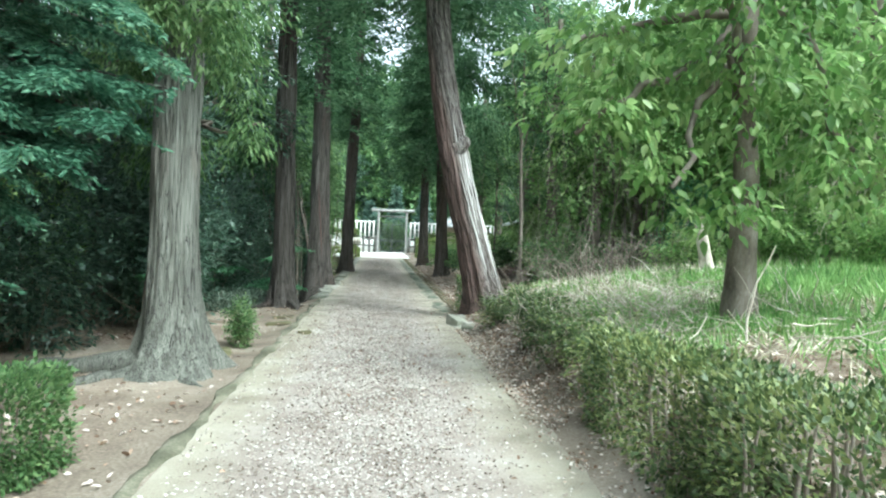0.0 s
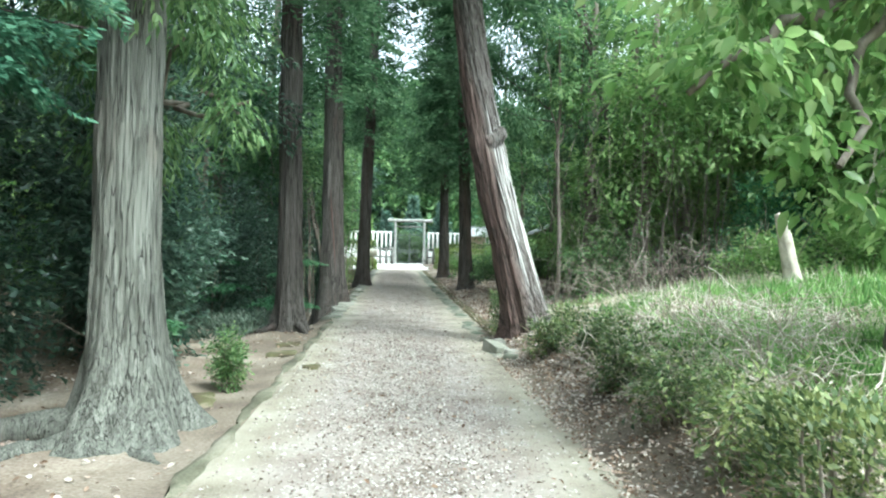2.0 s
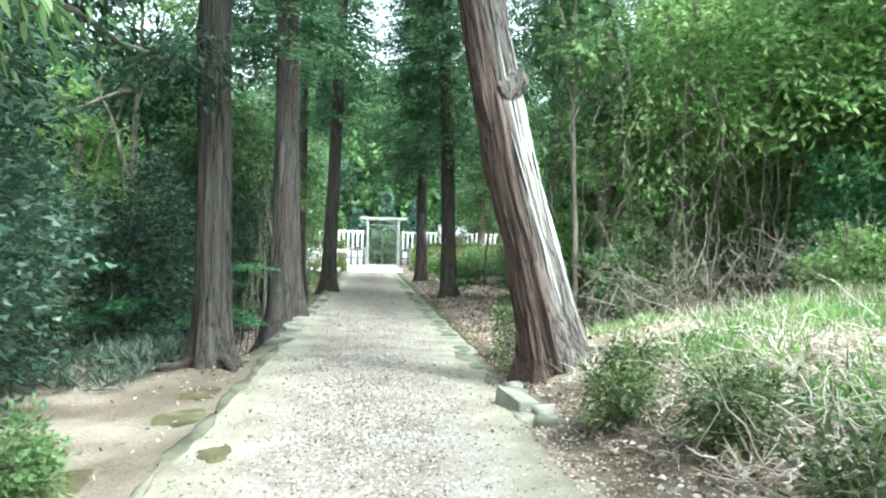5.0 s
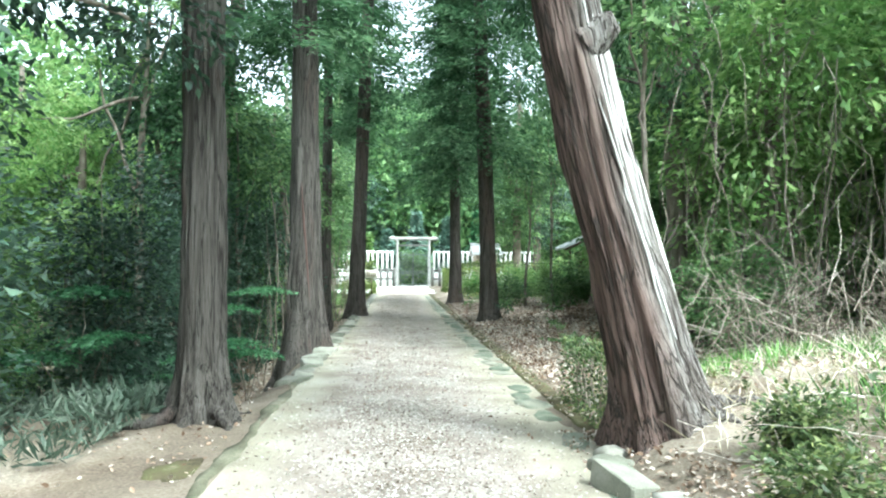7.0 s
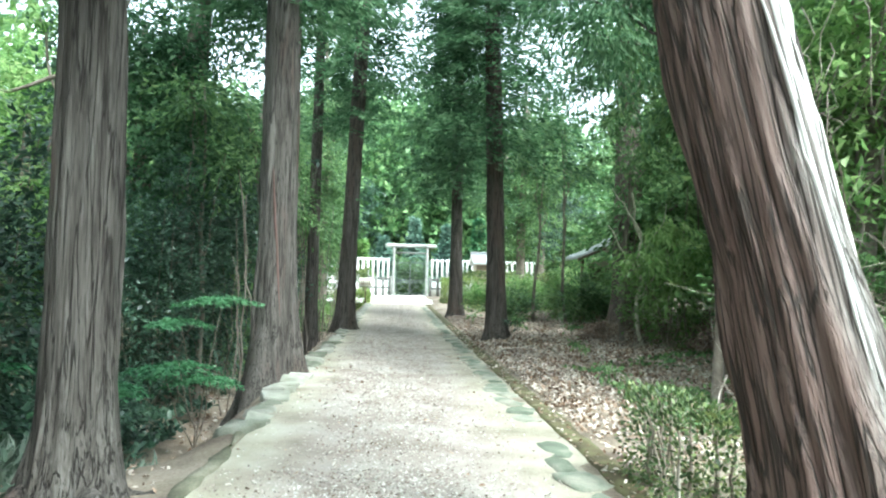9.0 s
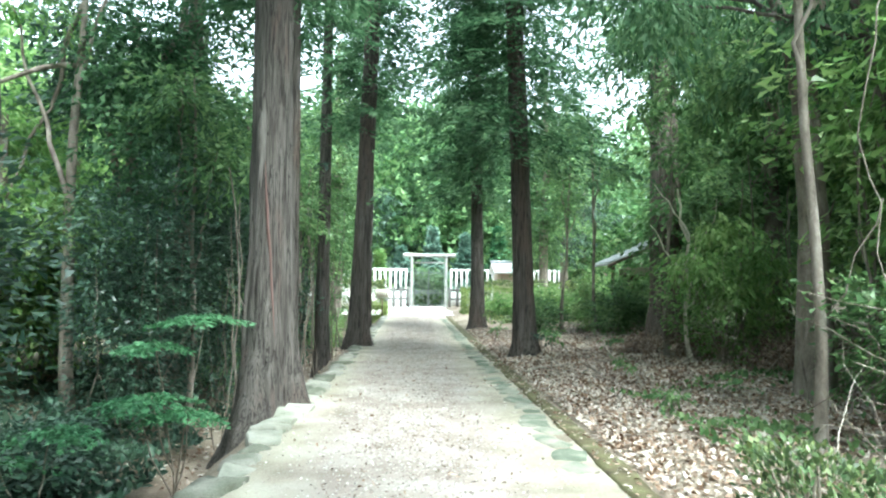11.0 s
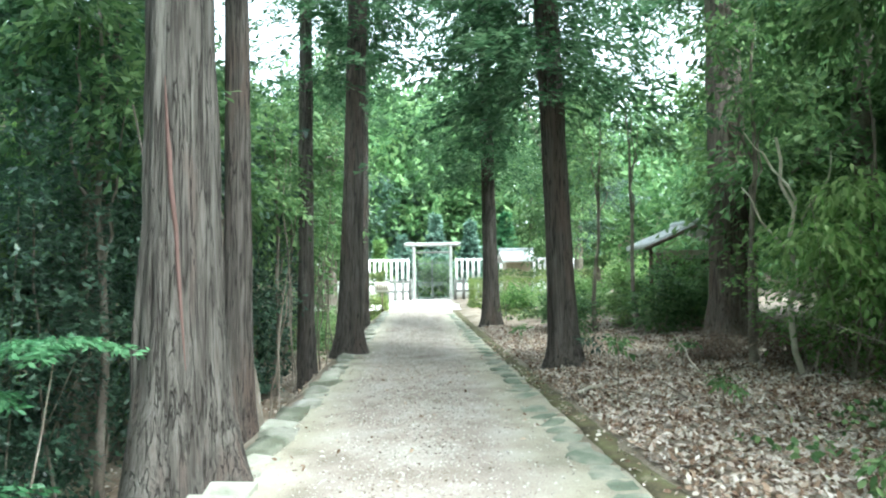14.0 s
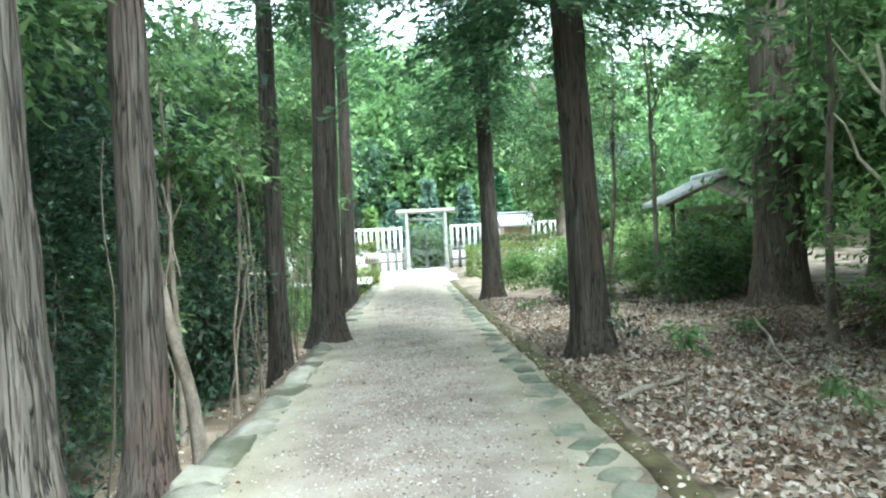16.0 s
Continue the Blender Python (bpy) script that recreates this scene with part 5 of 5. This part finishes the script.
part("gable_face", *box(6.8, 8.4, 32.84, 32.88, 2.05, 2.3, 0.005), PLASTER, shed, "pale plaster panel")
for side in (-1, 1):
    eave = 7.6 + side * 1.5
    lower = np.array([(eave, 32.3, 2.33), (eave, 34, 2.33), (7.6, 34, 2.97), (7.6, 32.3, 2.97)])
    part("roof_slope", np.concatenate([lower, lower + (0, 0, 0.08)]), [(3, 2, 1, 0), (4, 5, 6, 7), (0, 1, 5, 4), (1, 2, 6, 5), (2, 3, 7, 6), (3, 0, 4, 7)], ROOF, shed)
    for y in np.linspace(32.36, 33.94, 8):
        part("roof_roll", *tube([(eave, y, 2.42), (7.6, y, 3.06)], (0.04, 0.04), 6), ROOF, shed)
    part("bargeboard", *tube([(eave, 32.28, 2.31), (7.6, 32.28, 2.96)], (0.05, 0.05), 4), DARK_WOOD, shed)
part("ridge", *box(7.48, 7.72, 32.25, 34.05, 3.05, 3.17, 0.03), ROOF, shed)
for x in (6.35, 8.85):
    part("post", *box(x - 0.05, x + 0.05, 32.5, 32.6, zs - 0.05, 2.37, 0.01), DARK_WOOD, shed)

hall = thing("roofed_wall", (6.2, 57.6, 0.15), "low plaster building with pale tiled roof", "building")
part("wall", *box(5.4, 7.0, 56.6, 58.6, 0.1, 2.6, 0.02), PLASTER, hall)
v = np.array([(5.1, 56.0, 2.6), (7.3, 56.0, 2.6), (7.3, 57.6, 3.35), (5.1, 57.6, 3.35), (5.1, 59.2, 2.6), (7.3, 59.2, 2.6)])
for name, q in (("roof_slope", (0, 1, 2, 3)), ("roof_slope", (3, 2, 5, 4))):
    lower = v[list(q)]
    part(name, np.concatenate([lower, lower + (0, 0, 0.1)]), [(3, 2, 1, 0), (4, 5, 6, 7), (0, 1, 5, 4), (1, 2, 6, 5), (2, 3, 7, 6), (3, 0, 4, 7)], WHITE_STONE, hall)
part("ridge", *box(5.05, 7.35, 57.45, 57.75, 3.4, 3.56, 0.03), ROOF, hall)

notice = thing("notice_board", (-1.95, 45.0, 0.1), "small pale notice board on a post", "sign")
part("post", *box(-1.98, -1.92, 44.97, 45.03, 0.08, 1.2, 0.006), DARK_WOOD, notice)
board = part("board", *box(-2.3, -1.6, 44.93, 44.97, 1.0, 1.45, 0.006), SIGN, notice)
for k in range(5):
    part("text_line", *box(-2.2 + 0.11 * k, -2.15 + 0.11 * k, 44.925, 44.93, 1.08, 1.4 - 0.03 * (k % 3), 0.001), DARK_WOOD, board, "column of dark unreadable writing")

r = np.random.default_rng(111)
p, w = clumps([((-2.7, 5.95, 3.75), (0.8, 0.3, 0.5)), ((-2.15, 6.1, 3.7), (0.5, 0.3, 0.6)), ((-2.5, 5.9, 4.4), (1.1, 0.4, 0.5))], 200, 16, 0.13, r, 0.8)
part("low_spray", *leaves(p, w, 0.1, 0.3, r), LEAF_MID, first_cedar, "drooping leafy spray on the trunk")

bare = thing("bare_tree", (4.9, 22.6, float(ground_z(4.9, 22.6))), "thin pale leafless tree with crooked branches", "tree")
z = float(ground_z(4.9, 22.6))
stem = wander((4.9, 22.6, z - 0.05), (4.6, 22.6, 3.4), 10, 0.06, r)
part("trunk", *tube(stem, (0.045, 0.02), 8), PALE_WOOD, bare, smooth=True)
for k, (a, b) in enumerate(((4, (4.05, 22.5, 2.7)), (5, (5.3, 22.5, 3.2)), (6, (4.2, 22.7, 3.5)), (3, (5.4, 22.3, 2.2)))):
    part("branch", *tube(wander(stem[a], b, 8, 0.05, r), (0.025, 0.008), 6), PALE_WOOD, bare, smooth=True)



def bark_point(tree_ob, angle, z):
    """The point of a trunk's surface at a height and a bearing."""
    me = next(o for o in tree_ob.children if o.name.startswith("trunk")).data
    co = np.empty(len(me.vertices) * 3)
    me.vertices.foreach_get("co", co)
    co = co.reshape(-1, 3) + np.array(tree_ob.location)
    ring = co[np.abs(co[:, 2] - z) < 0.16]
    mid = ring.mean(0)
    turn = np.arctan2(ring[:, 1] - mid[1], ring[:, 0] - mid[0]) - angle
    away = np.abs(np.angle(np.exp(1j * turn))) * 0.35 + np.abs(ring[:, 2] - z)
    return ring[np.argmin(away)]


RED_BARK = shader("torn_red_bark", [(0.3, (0.085, 0.05, 0.043)), (0.7, (0.15, 0.09, 0.078))], scale=8, stretch=(2, 2, 0.3), rough=0.9, bump=0.6)
scar = np.array([bark_point(third_cedar, a, z) for a, z in zip(np.linspace(-1.7, -1.15, 12), np.linspace(3.0, 0.9, 12))])
part("scar", *tube(scar, (0.004, 0.02, 0.018, 0.014, 0.004), 8), RED_BARK, third_cedar, "long torn reddish bark scar", smooth=True)

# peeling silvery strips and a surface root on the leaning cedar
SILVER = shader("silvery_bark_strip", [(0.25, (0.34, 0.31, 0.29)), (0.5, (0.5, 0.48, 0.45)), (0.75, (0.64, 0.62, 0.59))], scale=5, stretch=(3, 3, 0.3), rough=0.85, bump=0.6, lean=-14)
la = np.array(lean_axis)
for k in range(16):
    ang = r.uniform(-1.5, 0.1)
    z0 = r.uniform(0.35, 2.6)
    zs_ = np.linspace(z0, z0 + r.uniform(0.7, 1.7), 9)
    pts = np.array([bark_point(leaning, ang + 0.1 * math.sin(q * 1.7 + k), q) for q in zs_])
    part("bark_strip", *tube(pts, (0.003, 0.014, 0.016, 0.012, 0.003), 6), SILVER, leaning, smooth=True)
for b in ((2.45, 11.5, 0.5), (2.1, 11.2, 0.36), (1.35, 11.3, 0.04)):
    part("root", *tube(wander((1.84, 11.75, 0.4), (b[0], b[1], float(ground_z(b[0], b[1])) - 0.03), 8, 0.02, r), (0.14, 0.08, 0.03), 10), BARK_RED, leaning, smooth=True)

# thin stems rising out of the gully and the thicket
for name, x0, x1, y0, y1, count, seed in (("thin_stems", -5.2, -2.5, 20, 39, 60, 121), ("thin_stems", 4.2, 8.5, 13.8, 24, 46, 122)):
    q = np.random.default_rng(seed)
    pieces = []
    for _ in range(count):
        x, y = q.uniform(x0, x1), q.uniform(y0, y1)
        z = float(ground_z(x, y))
        rad = q.uniform(0.008, 0.024)
        pieces.append(tube(wander((x, y, z - 0.05), (x + q.normal(0, 0.3), y + q.normal(0, 0.3), z + q.uniform(2.0, 4.5)), 9, 0.05, q), (rad, rad * 0.5), 6))
    tagged(part(name, *joined(pieces), BARK_SMOOTH, smooth=True), "slender bare stems of young undergrowth", "stems", kind="stuff")

# pale hanging vines at the clearing's edge
q = np.random.default_rng(123)
pieces = []
for _ in range(60):
    x, y = q.uniform(8.2, 10.4), q.uniform(12.2, 13.4)
    top = q.uniform(3.2, 5.6)
    pieces.append(tube(wander((x, y, top), (x + q.normal(0, 0.5), y + q.normal(0, 0.3), top - q.uniform(1.2, 3.0)), 9, 0.08, q), (0.012, 0.007), 5))
tagged(part("hanging_vines", *joined(pieces), PALE_WOOD), "pale dry vines hanging from the trees", "vines", kind="stuff")


# ---- small growth and fallen wood on the forest floor ----
def seedling(x, y, height, spread, material, seed, label):
    """A single thin stem with a few leaves at its top."""
    r = np.random.default_rng(seed)
    z = float(ground_z(x, y))
    ob = thing("seedling", (x, y, z), label, "seedling", "seedlings on the forest floor")
    stem_line = wander((x, y, z - 0.03), (x + r.normal(0, 0.05), y + r.normal(0, 0.05), z + height), 7, 0.012, r)
    part("stem", *tube(stem_line, (0.012, 0.005), 6), TWIG, ob)
    p, w = clumps([((x, y, z + height * 0.85), (spread, spread, height * 0.25))], 9, 9, spread * 0.3, r, 0.5)
    part("foliage", *leaves(p, w, 0.085, 0.42, r), material, ob)


for k, (x, y, h, sp, m) in enumerate(((1.98, 21.4, 0.85, 0.2, LEAF_MID), (3.05, 21.0, 0.35, 0.22, LEAF_MID), (2.6, 17.8, 0.3, 0.2, LEAF_MID), (3.6, 23.6, 0.45, 0.25, LEAF_MID), (2.75, 26.2, 0.5, 0.25, LEAF_MID),
                                       (2.4, 24.3, 0.5, 0.22, LEAF_DARK_SHADED), (1.9, 28.4, 0.45, 0.2, LEAF_MID), (2.4, 34.2, 0.7, 0.35, LEAF_HEDGE), (-2.35, 19.9, 0.5, 0.2, LEAF_MID))):
    seedling(x, y, h, sp, m, 820 + k, "small leafy seedling rising from dead leaves")


def fallen_branch(a, b, r0, seed):
    r = np.random.default_rng(seed)
    za, zb = (float(ground_z(*q)) + r0 * 0.6 for q in (a, b))
    ob = thing("fallen_branch", (*a, za), "grey fallen branch lying on dead leaves", "branch", "fallen branches")
    way = wander((*a, za), (*b, zb), 9, 0.03, r)
    part("limb", *tube(way, (r0, r0 * 0.6), 8), TWIG, ob, smooth=True)
    part("twig", *tube(wander(way[5], way[5] + (r.normal(0, 0.3), 0.25, 0.12), 6, 0.02, r), (r0 * 0.5, r0 * 0.2), 6), TWIG, ob, smooth=True)


for k, (a, b, r0) in enumerate((((1.75, 22.3), (2.7, 22.9), 0.035), ((2.4, 21.6), (4.0, 21.9), 0.025), ((4.3, 28.2), (5.3, 29.6), 0.06), ((3.8, 30.2), (5.6, 30.0), 0.05), ((2.9, 19.2), (3.7, 19.7), 0.02), ((3.0, 16.6), (4.2, 16.1), 0.03))):
    fallen_branch(a, b, r0, 840 + k)

BRACKEN = leaf_shader("withered_bracken", (0.1, 0.07, 0.05), (0.2, 0.145, 0.11), (0.34, 0.27, 0.21), rough=0.8, passing=0.2, gloss=0.1)
for k, (x, y, w, h) in enumerate(((5.4, 23.8, 0.8, 0.6), (4.7, 24.8, 0.6, 0.5), (6.3, 23.2, 0.7, 0.7), (5.5, 20.6, 0.6, 0.5))):
    at, blobs = mound(x, y, w, w, h)
    bush("bracken", at, "withered brown bracken clump among dead leaves", blobs, 1100, 0.1, BRACKEN, 860 + k, 0.25, 0.1, 0.4, 14, group="withered bracken")

at, blobs = (5.2, 21.9, float(ground_z(5.2, 21.9))), [((4.5, 21.5, 1.9), (0.6, 0.5, 0.4)), ((5.1, 21.4, 1.4), (0.7, 0.5, 0.35)), ((5.0, 21.6, 2.5), (0.7, 0.5, 0.4)), ((5.7, 21.3, 1.9), (0.6, 0.5, 0.4))]
bush("leafy_shrub", at, "bright drooping leafy shrub at the thicket's edge", blobs, 1300, 0.13, LEAF_BRIGHT, 870, 0.36, 0.13, 0.8, 7, big=True)

x, y, z = -2.5, 23.2, float(ground_z(-2.5, 23.2))
broadleaf("thin_tree", (x, y, z), "thin pale trunk leaning away from a cedar's foot", 5.5, 0.075, [((x - 1.0, y + 0.4, z + 4.8), (0.8, 0.8, 0.7)), ((x - 1.4, y + 0.6, z + 5.6), (0.8, 0.8, 0.6))], 1500, 0.13,
          LEAF_MID, 880, (-1.2, 0.5), group="thin trees")

# grey bamboo grass and fresh layers at the edge of the left-hand woods
SASA = leaf_shader("grey_green_blade", (0.045, 0.07, 0.045), (0.1, 0.14, 0.1), (0.22, 0.26, 0.2), rough=0.5, passing=0.3)
scatter("bamboo_grass", 2300, -4.6, -2.75, 11.6, 16.2, 0.2, 0.14, SASA, 41, "grey-green bamboo grass under the trees", "grass", 0.7, 0.22, -0.1, True)
scatter("bamboo_grass", 2300, -4.6, -2.75, 11.6, 16.2, 0.2, 0.14, SASA, 42, "grey-green bamboo grass under the trees", "grass", 0.7, 0.06, -0.1, True)
fan_sapling(-4.0, 14.4, float(ground_z(-4.0, 14.4)), ((-3.6, 14.2, 0.75, 0.6), (-4.3, 14.0, 0.55, 0.6), (-3.9, 14.3, 1.25, 0.5)), 93, "fresh green sapling with flat leafy layers")
fan_sapling(-3.6, 9.2, float(ground_z(-3.6, 9.2)), ((-3.1, 9.0, 0.6, 0.35), (-3.4, 8.8, 0.9, 0.4)), 94, "fresh green sapling with flat leafy layers")

# bare vines hanging through the thicket beyond the bank
q = np.random.default_rng(124)
pieces = []
for _ in range(64):
    x, y = q.uniform(3.4, 8.2), q.uniform(14.6, 15.8)
    top = q.uniform(2.0, 5.2)
    pieces.append(tube(wander((x, y, top), (x + q.normal(0, 0.7), y + q.normal(0, 0.3), max(top - q.uniform(1.0, 3.2), 0.6)), 9, 0.09, q), (0.007, 0.004), 5))
tagged(part("hanging_vines", *joined(pieces), BARK_SMOOTH), "grey bare vines hanging through the thicket", "vines", kind="stuff")
